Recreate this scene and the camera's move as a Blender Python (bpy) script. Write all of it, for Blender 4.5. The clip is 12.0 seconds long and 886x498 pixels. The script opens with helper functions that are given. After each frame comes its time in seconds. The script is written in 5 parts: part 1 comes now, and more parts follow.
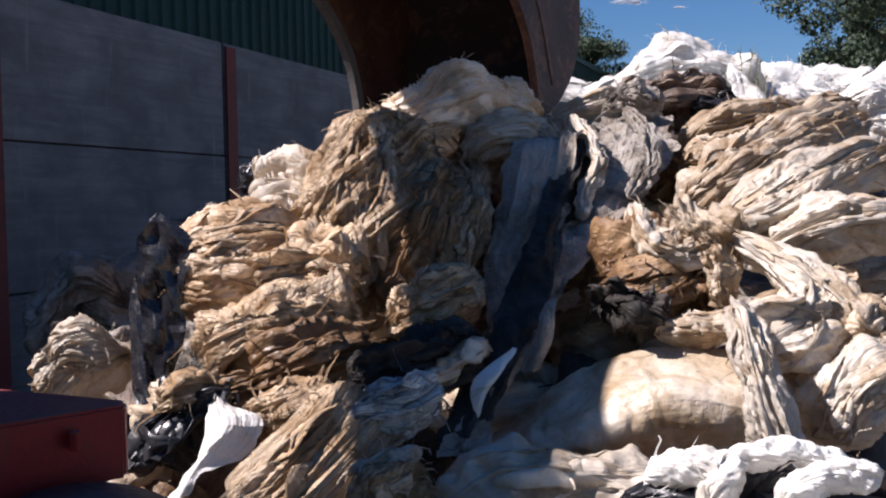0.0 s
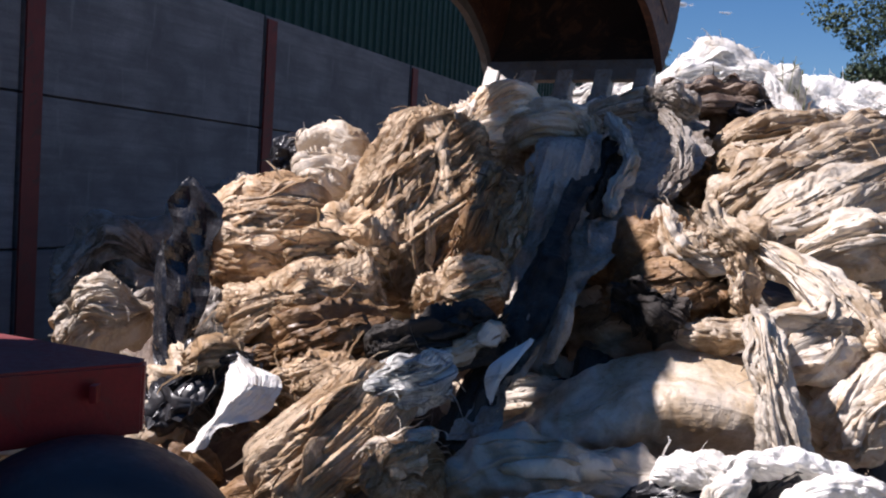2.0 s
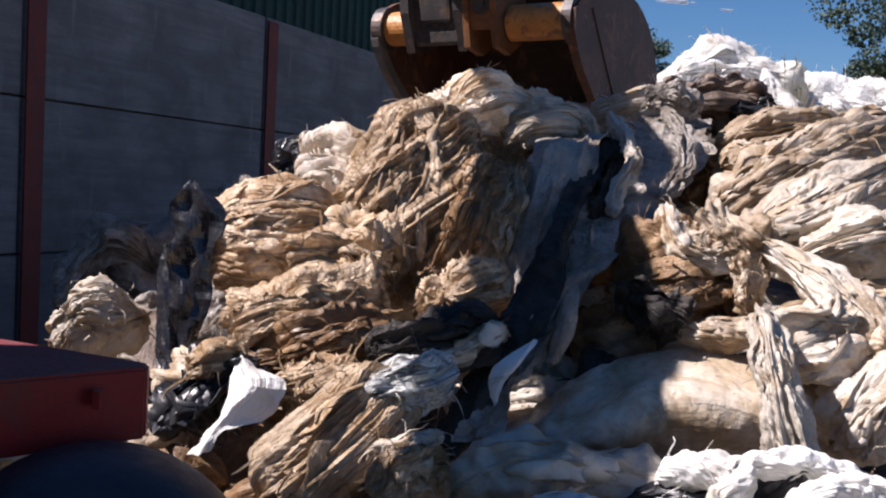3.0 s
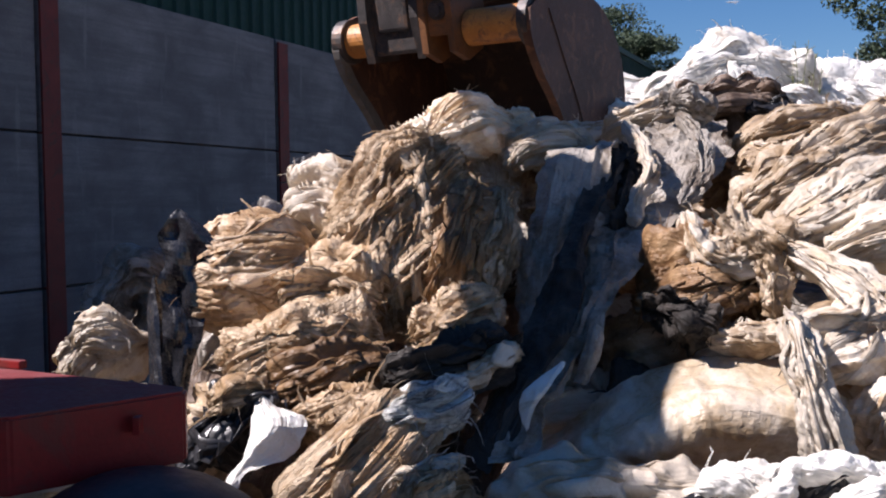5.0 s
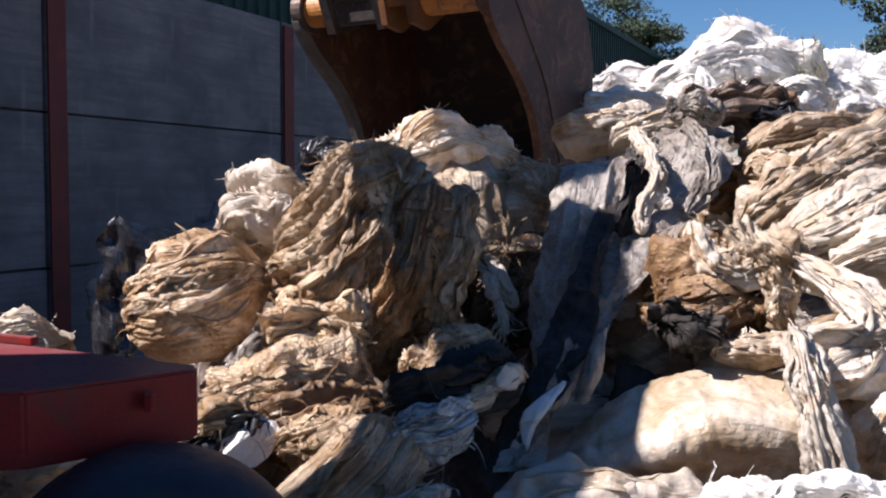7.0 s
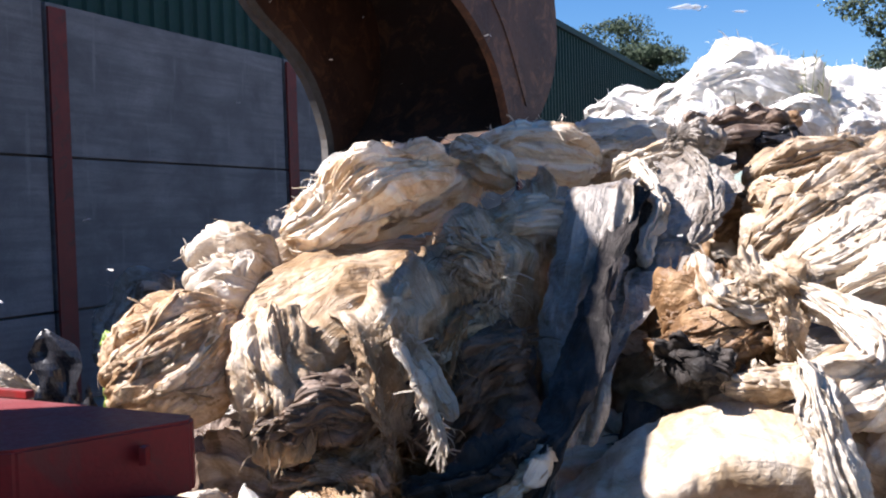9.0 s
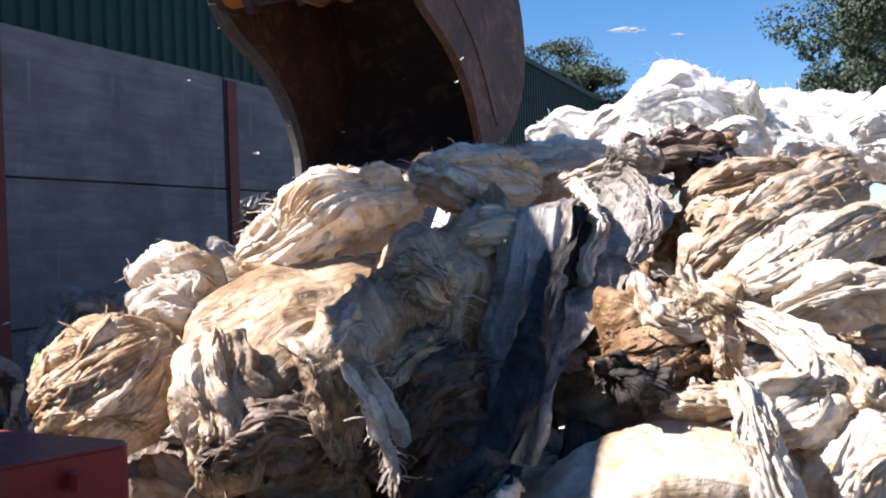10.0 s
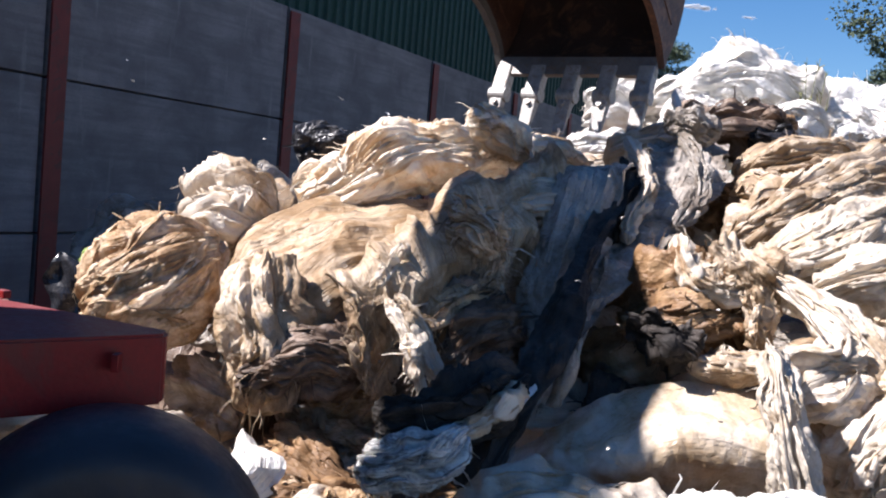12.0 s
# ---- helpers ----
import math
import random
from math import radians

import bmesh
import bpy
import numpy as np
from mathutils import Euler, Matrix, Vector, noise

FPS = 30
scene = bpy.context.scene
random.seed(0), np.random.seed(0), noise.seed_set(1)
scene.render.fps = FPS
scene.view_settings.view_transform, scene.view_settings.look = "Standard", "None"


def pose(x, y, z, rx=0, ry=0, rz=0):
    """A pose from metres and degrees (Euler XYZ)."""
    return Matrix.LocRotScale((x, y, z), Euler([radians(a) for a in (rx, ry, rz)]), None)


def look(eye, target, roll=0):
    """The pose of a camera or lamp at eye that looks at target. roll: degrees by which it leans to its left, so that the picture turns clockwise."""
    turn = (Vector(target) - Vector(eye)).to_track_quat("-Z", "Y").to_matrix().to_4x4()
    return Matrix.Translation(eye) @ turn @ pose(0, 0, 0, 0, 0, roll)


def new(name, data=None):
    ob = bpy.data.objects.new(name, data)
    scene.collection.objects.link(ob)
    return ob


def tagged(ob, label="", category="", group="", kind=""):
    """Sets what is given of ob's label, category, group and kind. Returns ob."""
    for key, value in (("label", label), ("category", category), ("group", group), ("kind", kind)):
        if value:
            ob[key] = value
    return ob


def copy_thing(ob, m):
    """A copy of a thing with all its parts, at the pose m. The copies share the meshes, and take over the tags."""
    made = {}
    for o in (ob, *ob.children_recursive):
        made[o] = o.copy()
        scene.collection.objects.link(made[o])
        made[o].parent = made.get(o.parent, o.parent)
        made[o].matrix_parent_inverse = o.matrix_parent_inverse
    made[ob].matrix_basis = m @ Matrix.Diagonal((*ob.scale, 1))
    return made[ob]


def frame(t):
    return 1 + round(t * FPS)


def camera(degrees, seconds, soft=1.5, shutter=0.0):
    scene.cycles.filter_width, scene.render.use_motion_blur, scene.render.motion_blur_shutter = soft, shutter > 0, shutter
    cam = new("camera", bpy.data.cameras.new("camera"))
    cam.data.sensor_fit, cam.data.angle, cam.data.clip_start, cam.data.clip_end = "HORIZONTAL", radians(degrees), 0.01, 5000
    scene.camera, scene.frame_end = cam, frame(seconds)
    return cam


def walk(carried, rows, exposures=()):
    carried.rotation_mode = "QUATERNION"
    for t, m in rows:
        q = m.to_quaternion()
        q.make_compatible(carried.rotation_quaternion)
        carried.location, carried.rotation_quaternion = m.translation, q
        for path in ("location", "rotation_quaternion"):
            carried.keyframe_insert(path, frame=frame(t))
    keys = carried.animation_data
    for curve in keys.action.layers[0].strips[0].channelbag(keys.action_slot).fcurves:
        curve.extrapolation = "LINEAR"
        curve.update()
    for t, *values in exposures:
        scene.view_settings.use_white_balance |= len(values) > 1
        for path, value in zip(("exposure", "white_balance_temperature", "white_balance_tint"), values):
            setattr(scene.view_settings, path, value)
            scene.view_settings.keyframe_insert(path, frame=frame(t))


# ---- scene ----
cam = camera(46.40, 12.0, soft=2.1)
PATH = [
    (0.0, pose(-0.002, 0.017, 1.602, 87.61, 1.05, 20.05)),
    (0.5, pose(0.001, 0.003, 1.608, 84.35, -1.60, 22.76)),
    (1.0, pose(0.000, 0.032, 1.607, 86.30, -1.70, 21.94)),
    (1.5, pose(0.003, 0.006, 1.603, 86.78, -2.02, 22.94)),
    (2.0, pose(0.004, -0.002, 1.597, 86.88, -3.39, 21.64)),
    (2.5, pose(0.005, -0.003, 1.594, 86.64, -4.63, 22.14)),
    (3.0, pose(0.004, 0.005, 1.600, 86.88, -2.83, 21.81)),
    (5.0, pose(-0.004, -0.012, 1.597, 87.42, 0.70, 22.72)),
    (5.5, pose(0.004, -0.008, 1.603, 86.95, 1.41, 21.30)),
    (6.0, pose(-0.008, -0.026, 1.599, 87.81, 1.00, 22.54)),
    (6.5, pose(-0.004, -0.032, 1.601, 87.76, 0.88, 23.46)),
    (7.0, pose(-0.013, -0.037, 1.592, 86.66, -0.16, 22.85)),
    (9.0, pose(-0.001, 0.012, 1.611, 88.25, 1.80, 23.35)),
    (9.5, pose(0.002, -0.005, 1.607, 88.07, 1.33, 21.93)),
    (10.0, pose(-0.000, 0.024, 1.612, 89.23, 1.82, 20.17)),
    (10.5, pose(-0.000, 0.019, 1.614, 91.23, 1.86, 21.30)),
    (11.0, pose(-0.000, 0.013, 1.612, 90.60, -0.96, 22.18)),
    (11.5, pose(0.009, 0.009, 1.582, 90.67, -3.50, 22.51)),
    (12.0, pose(0.000, -0.015, 1.559, 86.72, -4.80, 22.61)),
]
walk(cam, PATH, ((0.0, 0.84, 6350, 21), (3.2, 0.84, 6350, 21), (5.0, 0.92, 6350, 21), (7.2, 1.0, 6350, 20), (9.0, 1.58, 6280, 18), (10.5, 1.54, 6250, 18), (12.0, 1.34, 6280, 18)))

BASE = pose(0, 0, 0, 0, 0, 22.5)   # heap space: x across, y away from the camera, z up
MOVES = []

# ---- light ----
world = bpy.data.worlds.new("sky")
scene.world = world
world.use_nodes = True
_wn = world.node_tree.nodes
_sky = _wn.new("ShaderNodeTexSky")
_sky.sky_type = "NISHITA"
_sky.sun_disc = False
SUN = Vector((-0.555, -0.335, 0.76)).normalized()
_sky.sun_elevation = math.asin(SUN.z)
_sky.sun_rotation = math.atan2(SUN.x, SUN.y)
_sky.air_density, _sky.dust_density, _sky.ozone_density = 1.0, 0.0, 6.0
_sat = _wn.new("ShaderNodeHueSaturation")
_sat.inputs["Saturation"].default_value = 1.2
world.node_tree.links.new(_sky.outputs[0], _sat.inputs["Color"])
world.node_tree.links.new(_sat.outputs[0], _wn["Background"].inputs[0])
_wn["Background"].inputs[1].default_value = 0.05
sun_data = bpy.data.lights.new("sun", "SUN")
sun_data.energy, sun_data.angle, sun_data.color = 5.0, radians(0.5), (1.0, 0.965, 0.91)
sun = new("sun", sun_data)
sun.matrix_world = look(SUN * 50, (0, 0, 0))


# ---- materials ----
def nodes_of(name):
    m = bpy.data.materials.new(name)
    m.use_nodes = True
    t = m.node_tree
    return m, t, t.nodes["Principled BSDF"], t.nodes["Material Output"]


def n_new(t, kind, **values):
    n = t.nodes.new(kind)
    for k, v in values.items():
        n.inputs[k].default_value = v
    return n


def ramp(t, fac, stops):
    r = t.nodes.new("ShaderNodeValToRGB")
    e = r.color_ramp.elements
    while len(e) < len(stops):
        e.new(0.5)
    for el, (p, c) in zip(e, stops):
        el.position, el.color = p, (*c, 1) if len(c) == 3 else c
    t.links.new(fac, r.inputs[0])
    return r.outputs[0]


def mixed(t, fac, a, b, mode="MIX"):
    n = t.nodes.new("ShaderNodeMix")
    n.data_type, n.blend_type = "RGBA", mode
    for socket, v in ((0, fac), (6, a), (7, b)):
        if isinstance(v, (int, float)):
            n.inputs[socket].default_value = v
        elif isinstance(v, tuple):
            n.inputs[socket].default_value = (*v, 1)
        else:
            t.links.new(v, n.inputs[socket])
    return n.outputs[2]


def noise_at(t, coord, scale, detail=4.0, rough=0.55, stretch=(1, 1, 1), warp=0.0):
    mp = t.nodes.new("ShaderNodeMapping")
    mp.inputs["Scale"].default_value = stretch
    t.links.new(coord, mp.inputs["Vector"])
    n = n_new(t, "ShaderNodeTexNoise", Scale=scale, Detail=detail, Roughness=rough, Distortion=warp)
    t.links.new(mp.outputs[0], n.inputs["Vector"])
    return n.outputs["Fac"]


def ridged_at(t, coord, scale, detail, rough, stretch, warp=0.0):
    """Noise with sharp crests, stretched along the pleats."""
    mp = t.nodes.new("ShaderNodeMapping")
    mp.inputs["Scale"].default_value = stretch
    t.links.new(coord, mp.inputs["Vector"])
    n = t.nodes.new("ShaderNodeTexNoise")
    n.noise_type, n.normalize = "RIDGED_MULTIFRACTAL", True
    for key, v in (("Scale", scale), ("Detail", detail), ("Roughness", rough), ("Distortion", warp), ("Offset", 0.9), ("Gain", 1.6), ("Lacunarity", 2.1)):
        n.inputs[key].default_value = v
    t.links.new(mp.outputs[0], n.inputs["Vector"])
    return n.outputs["Fac"]


def film_material(name, pale, mid, dark, stain=0.5, rough=0.42, through_light=0.22, streak=0.6, relief=0.6, gloss=0.5, facets=0.0, creases=0.0):
    """Gathered plastic film: fine pleats along the piece, earth stains, thin enough to let light through."""
    m, t, p, out = nodes_of(name)
    uv = t.nodes.new("ShaderNodeUVMap").outputs[0]
    co = t.nodes.new("ShaderNodeTexCoord").outputs["Object"]
    info = t.nodes.new("ShaderNodeObjectInfo").outputs["Random"]
    add = t.nodes.new("ShaderNodeVectorMath")
    add.operation = "ADD"
    t.links.new(co, add.inputs[0])
    wide = t.nodes.new("ShaderNodeMath")
    wide.operation = "MULTIPLY"
    wide.inputs[1].default_value = 37.0
    t.links.new(info, wide.inputs[0])
    t.links.new(wide.outputs[0], add.inputs[1])
    pos = add.outputs[0]
    crumple = noise_at(t, pos, 26.0, 4, 0.6, warp=1.2)
    along = mixed(t, 0.005, uv, crumple)
    big = noise_at(t, pos, 5.0, 7, 0.66, warp=0.8)
    patch = noise_at(t, pos, 13.0, 5, 0.7, warp=1.5)
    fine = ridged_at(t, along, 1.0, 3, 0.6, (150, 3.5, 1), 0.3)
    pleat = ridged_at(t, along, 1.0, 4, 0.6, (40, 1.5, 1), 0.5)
    thread = noise_at(t, uv, 1.0, 5, 0.7, (330, 5, 1), 0.3)
    grit = noise_at(t, pos, 60.0, 5, 0.7)
    base = ramp(t, big, [(0.30, dark), (0.36 + 0.22 * stain, mid), (0.46 + 0.24 * stain, pale)])
    base = mixed(t, ramp(t, patch, [(0.50, (0, 0, 0)), (0.66, (streak * 0.7,) * 3)]), base, mid)
    base = mixed(t, ramp(t, thread, [(0.36, (streak * 0.9,) * 3), (0.50, (0, 0, 0))]), base, mid)
    # Pleat valleys tinted darker: brown stain, and their shade put into the colour.
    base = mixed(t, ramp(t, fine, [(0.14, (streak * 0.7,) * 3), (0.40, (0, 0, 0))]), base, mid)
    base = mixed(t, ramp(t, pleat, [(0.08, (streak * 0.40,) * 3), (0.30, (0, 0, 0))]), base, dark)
    base = mixed(t, ramp(t, grit, [(0.60, (0, 0, 0)), (0.78, (0.45,) * 3)]), base, dark)
    hsv = n_new(t, "ShaderNodeHueSaturation")
    shift = t.nodes.new("ShaderNodeMapRange")
    shift.inputs[3].default_value, shift.inputs[4].default_value = 0.82, 1.15
    t.links.new(info, shift.inputs[0])
    t.links.new(shift.outputs[0], hsv.inputs["Value"])
    t.links.new(base, hsv.inputs["Color"])
    base = hsv.outputs[0]
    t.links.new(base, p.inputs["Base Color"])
    t.links.new(ramp(t, grit, [(0.3, (rough - 0.1,) * 3), (0.7, (rough + 0.2,) * 3)]), p.inputs["Roughness"])
    p.inputs["Specular IOR Level"].default_value = gloss

    def masked(height, scale, low):
        """Gathered in some places, drawn smooth in others."""
        n = t.nodes.new("ShaderNodeMath")
        n.operation = "MULTIPLY"
        t.links.new(height, n.inputs[0])
        t.links.new(ramp(t, noise_at(t, pos, scale, 4, 0.6, warp=1.0), [(0.40, (low,) * 3), (0.58, (1, 1, 1))]), n.inputs[1])
        return n.outputs[0]

    def bumped(height, strength, distance, below=None):
        n = n_new(t, "ShaderNodeBump", Strength=strength, Distance=distance)
        t.links.new(height, n.inputs["Height"])
        if below:
            t.links.new(below, n.inputs["Normal"])
        return n.outputs[0]

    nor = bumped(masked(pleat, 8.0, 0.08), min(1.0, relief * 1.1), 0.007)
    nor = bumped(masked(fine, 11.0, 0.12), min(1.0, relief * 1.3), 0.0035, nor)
    nor = bumped(thread, min(1.0, relief), 0.0025, nor)
    nor = bumped(crumple, relief * 0.5, 0.007, nor)
    if facets:
        vo = n_new(t, "ShaderNodeTexVoronoi", Scale=16.0)
        t.links.new(mixed(t, 0.10, pos, crumple), vo.inputs["Vector"])
        nor = bumped(vo.outputs["Distance"], facets, 0.016, nor)
    if creases:
        mp = t.nodes.new("ShaderNodeMapping")
        mp.inputs["Scale"].default_value = (40, 5, 1)
        t.links.new(mixed(t, 0.03, uv, crumple), mp.inputs["Vector"])
        vc = n_new(t, "ShaderNodeTexVoronoi", Scale=1.0)
        t.links.new(mp.outputs[0], vc.inputs["Vector"])
        nor = bumped(masked(vc.outputs["Distance"], 6.0, 0.1), creases * 0.7, 0.010, nor)
    t.links.new(nor, p.inputs["Normal"])
    if through_light:
        tr = t.nodes.new("ShaderNodeBsdfTranslucent")
        t.links.new(base, tr.inputs[0])
        t.links.new(nor, tr.inputs["Normal"])
        mx = t.nodes.new("ShaderNodeMixShader")
        mx.inputs[0].default_value = through_light
        t.links.new(p.outputs[0], mx.inputs[1])
        t.links.new(tr.outputs[0], mx.inputs[2])
        t.links.new(mx.outputs[0], out.inputs["Surface"])
    return m


def surface(name, a, b, scale=4.0, rough=0.7, metal=0.0, bump=0.3, dist=0.004, fine=60.0, spots=None, stretch=(1, 1, 1), gloss=0.5, warp=0.5):
    m, t, p, out = nodes_of(name)
    co = t.nodes.new("ShaderNodeTexCoord").outputs["Object"]
    big = noise_at(t, co, scale, 6, 0.65, stretch, warp)
    small = noise_at(t, co, fine, 5, 0.65)
    base = ramp(t, big, [(0.35, a), (0.65, b)])
    base = mixed(t, ramp(t, small, [(0.35, (0.35,) * 3), (0.65, (0, 0, 0))]), base, tuple(c * 0.6 for c in a))
    if spots:
        base = mixed(t, ramp(t, noise_at(t, co, scale * 2.3, 7, 0.7, stretch, warp * 2), [(0.52, (0, 0, 0)), (0.62, (0.85,) * 3)]), base, spots)
    t.links.new(base, p.inputs["Base Color"])
    t.links.new(ramp(t, small, [(0.3, (max(rough - 0.12, 0.05),) * 3), (0.7, (min(rough + 0.12, 1),) * 3)]), p.inputs["Roughness"])
    p.inputs["Metallic"].default_value = metal
    p.inputs["Specular IOR Level"].default_value = gloss
    bp = n_new(t, "ShaderNodeBump", Strength=bump, Distance=dist)
    t.links.new(small, bp.inputs["Height"])
    t.links.new(bp.outputs[0], p.inputs["Normal"])
    return m


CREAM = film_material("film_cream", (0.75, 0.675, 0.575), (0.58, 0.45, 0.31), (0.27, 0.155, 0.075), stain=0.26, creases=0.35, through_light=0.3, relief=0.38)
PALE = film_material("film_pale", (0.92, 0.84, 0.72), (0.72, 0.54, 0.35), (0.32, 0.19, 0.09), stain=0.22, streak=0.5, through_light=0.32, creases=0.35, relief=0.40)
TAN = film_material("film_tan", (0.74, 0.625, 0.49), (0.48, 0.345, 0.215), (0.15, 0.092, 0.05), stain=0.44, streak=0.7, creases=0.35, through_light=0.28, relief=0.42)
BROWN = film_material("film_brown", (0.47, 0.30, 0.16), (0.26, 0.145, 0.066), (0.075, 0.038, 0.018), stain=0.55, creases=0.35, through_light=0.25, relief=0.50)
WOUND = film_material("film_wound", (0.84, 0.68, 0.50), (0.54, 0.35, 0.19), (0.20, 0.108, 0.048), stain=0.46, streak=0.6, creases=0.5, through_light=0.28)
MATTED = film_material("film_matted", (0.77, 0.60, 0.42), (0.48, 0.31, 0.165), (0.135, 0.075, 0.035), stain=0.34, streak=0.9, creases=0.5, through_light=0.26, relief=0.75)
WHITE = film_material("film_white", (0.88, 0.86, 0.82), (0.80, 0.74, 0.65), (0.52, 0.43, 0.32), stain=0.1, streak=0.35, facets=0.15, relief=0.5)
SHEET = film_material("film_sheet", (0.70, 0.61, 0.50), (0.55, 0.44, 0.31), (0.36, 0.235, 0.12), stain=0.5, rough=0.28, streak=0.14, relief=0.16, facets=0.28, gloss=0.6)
# Brown film with the shade over it put into the colour.
SHADE_BROWN = film_material("film_shade_brown", (0.29, 0.215, 0.165), (0.15, 0.10, 0.07), (0.04, 0.026, 0.018), stain=0.5, creases=0.35, relief=0.50)
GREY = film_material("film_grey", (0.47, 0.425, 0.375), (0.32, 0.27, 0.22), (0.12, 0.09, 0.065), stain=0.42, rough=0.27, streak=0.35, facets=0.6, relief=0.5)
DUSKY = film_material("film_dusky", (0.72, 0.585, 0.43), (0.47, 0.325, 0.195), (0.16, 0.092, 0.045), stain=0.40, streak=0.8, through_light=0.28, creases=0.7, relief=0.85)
BLACK = film_material("film_black", (0.030, 0.030, 0.034), (0.018, 0.018, 0.021), (0.011, 0.011, 0.013), rough=0.3, through_light=0.0, relief=0.10, gloss=0.5)
SLATE = film_material("film_slate", (0.066, 0.056, 0.050), (0.038, 0.033, 0.030), (0.014, 0.013, 0.012), rough=0.5, through_light=0.0, relief=0.45, facets=0.4, gloss=0.15)
BAG = film_material("film_bag", (0.026, 0.027, 0.032), (0.018, 0.018, 0.022), (0.012, 0.012, 0.014), rough=0.2, through_light=0.0, relief=0.03, gloss=0.6, facets=0.0)
STRIPED = film_material("film_two_sided", (0.82, 0.82, 0.78), (0.06, 0.06, 0.065), (0.03, 0.03, 0.03), stain=0.05, streak=1.0, relief=0.8)


def concrete_material():
    """Cast panels: board marks along the wall, pale lime runs down it, damp stains."""
    m, t, p, out = nodes_of("concrete")
    co = t.nodes.new("ShaderNodeTexCoord").outputs["Object"]
    info = t.nodes.new("ShaderNodeObjectInfo").outputs["Random"]
    boards = noise_at(t, co, 1.0, 6, 0.7, (1, 0.55, 9.0), 0.35)
    blot = noise_at(t, co, 1.0, 6, 0.62, (1, 1.1, 1.6), 0.4)
    runs = noise_at(t, co, 1.0, 5, 0.65, (1, 7.0, 0.7), 0.25)
    grain = noise_at(t, co, 45.0, 5, 0.7)
    base = ramp(t, blot, [(0.34, (0.10, 0.10, 0.107)), (0.52, (0.165, 0.165, 0.172)), (0.70, (0.225, 0.225, 0.23))])
    base = mixed(t, ramp(t, boards, [(0.40, (0.55,) * 3), (0.56, (0, 0, 0))]), base, (0.095, 0.095, 0.10))
    base = mixed(t, ramp(t, runs, [(0.60, (0, 0, 0)), (0.74, (0.55,) * 3)]), base, (0.27, 0.27, 0.27))
    base = mixed(t, ramp(t, grain, [(0.35, (0.3,) * 3), (0.6, (0, 0, 0))]), base, (0.08, 0.08, 0.084))
    tone = t.nodes.new("ShaderNodeMapRange")
    tone.inputs[3].default_value, tone.inputs[4].default_value = 0.88, 1.1
    t.links.new(info, tone.inputs[0])
    hsv = n_new(t, "ShaderNodeHueSaturation")
    t.links.new(tone.outputs[0], hsv.inputs["Value"])
    t.links.new(base, hsv.inputs["Color"])
    t.links.new(hsv.outputs[0], p.inputs["Base Color"])
    p.inputs["Roughness"].default_value = 0.88
    bp = n_new(t, "ShaderNodeBump", Strength=0.35, Distance=0.006)
    t.links.new(grain, bp.inputs["Height"])
    t.links.new(bp.outputs[0], p.inputs["Normal"])
    return m


CONCRETE = concrete_material()
RED_STEEL = surface("red_painted_steel", (0.13, 0.022, 0.018), (0.19, 0.032, 0.025), scale=2.5, rough=0.6, spots=(0.08, 0.03, 0.025), gloss=0.3)
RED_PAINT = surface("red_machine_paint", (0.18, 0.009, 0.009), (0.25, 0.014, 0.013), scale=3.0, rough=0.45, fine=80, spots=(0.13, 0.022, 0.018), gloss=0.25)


def tint_tops(m, colour, most):
    """Upper faces of a painted thing made paler: dust, with skylight in the colour."""
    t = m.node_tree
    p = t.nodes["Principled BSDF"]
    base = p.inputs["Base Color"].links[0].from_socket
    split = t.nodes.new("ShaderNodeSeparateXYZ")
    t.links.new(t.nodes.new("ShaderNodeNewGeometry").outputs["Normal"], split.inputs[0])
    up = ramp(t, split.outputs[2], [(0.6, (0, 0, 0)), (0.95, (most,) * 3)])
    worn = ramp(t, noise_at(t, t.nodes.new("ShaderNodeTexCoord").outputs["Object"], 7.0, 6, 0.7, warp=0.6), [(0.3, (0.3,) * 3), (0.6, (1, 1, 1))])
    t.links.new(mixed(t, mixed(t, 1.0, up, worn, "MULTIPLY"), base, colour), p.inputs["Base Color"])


tint_tops(RED_PAINT, (0.25, 0.15, 0.155), 0.35)
GREEN = surface("green_cladding", (0.004, 0.030, 0.024), (0.007, 0.042, 0.033), scale=0.6, rough=0.6, fine=15, bump=0.1, gloss=0.25)
RUST = surface("rusty_bucket_steel", (0.062, 0.028, 0.019), (0.125, 0.058, 0.036), scale=3.5, rough=0.6, metal=0.25, fine=70, spots=(0.19, 0.085, 0.042), bump=0.5)
# Darker rust: the shade inside the bucket is put into its base colour.
SHADED_RUST = surface("shaded_bucket_inside", (0.022, 0.013, 0.010), (0.046, 0.025, 0.018), scale=3.0, rough=0.7, metal=0.1, fine=60, spots=(0.10, 0.05, 0.03), bump=0.5)
ORANGE = surface("worn_orange_paint", (0.40, 0.15, 0.03), (0.54, 0.235, 0.06), scale=6.0, rough=0.5, fine=50, spots=(0.14, 0.06, 0.03), bump=0.5)
IRON = surface("dark_cast_steel", (0.05, 0.045, 0.045), (0.11, 0.095, 0.09), scale=7.0, rough=0.5, metal=0.4, fine=60, spots=(0.16, 0.10, 0.07), bump=0.5)
# Worn steel made lighter than STEEL, to paint sunlight on the teeth.
TOOTH = surface("sunlit_tooth_steel", (0.24, 0.23, 0.22), (0.40, 0.385, 0.365), scale=12.0, rough=0.5, metal=0.3, fine=90, spots=(0.22, 0.17, 0.13))
STEEL = surface("worn_bright_steel", (0.15, 0.14, 0.13), (0.26, 0.245, 0.23), scale=9.0, rough=0.55, metal=0.5, fine=90, spots=(0.2, 0.15, 0.11))
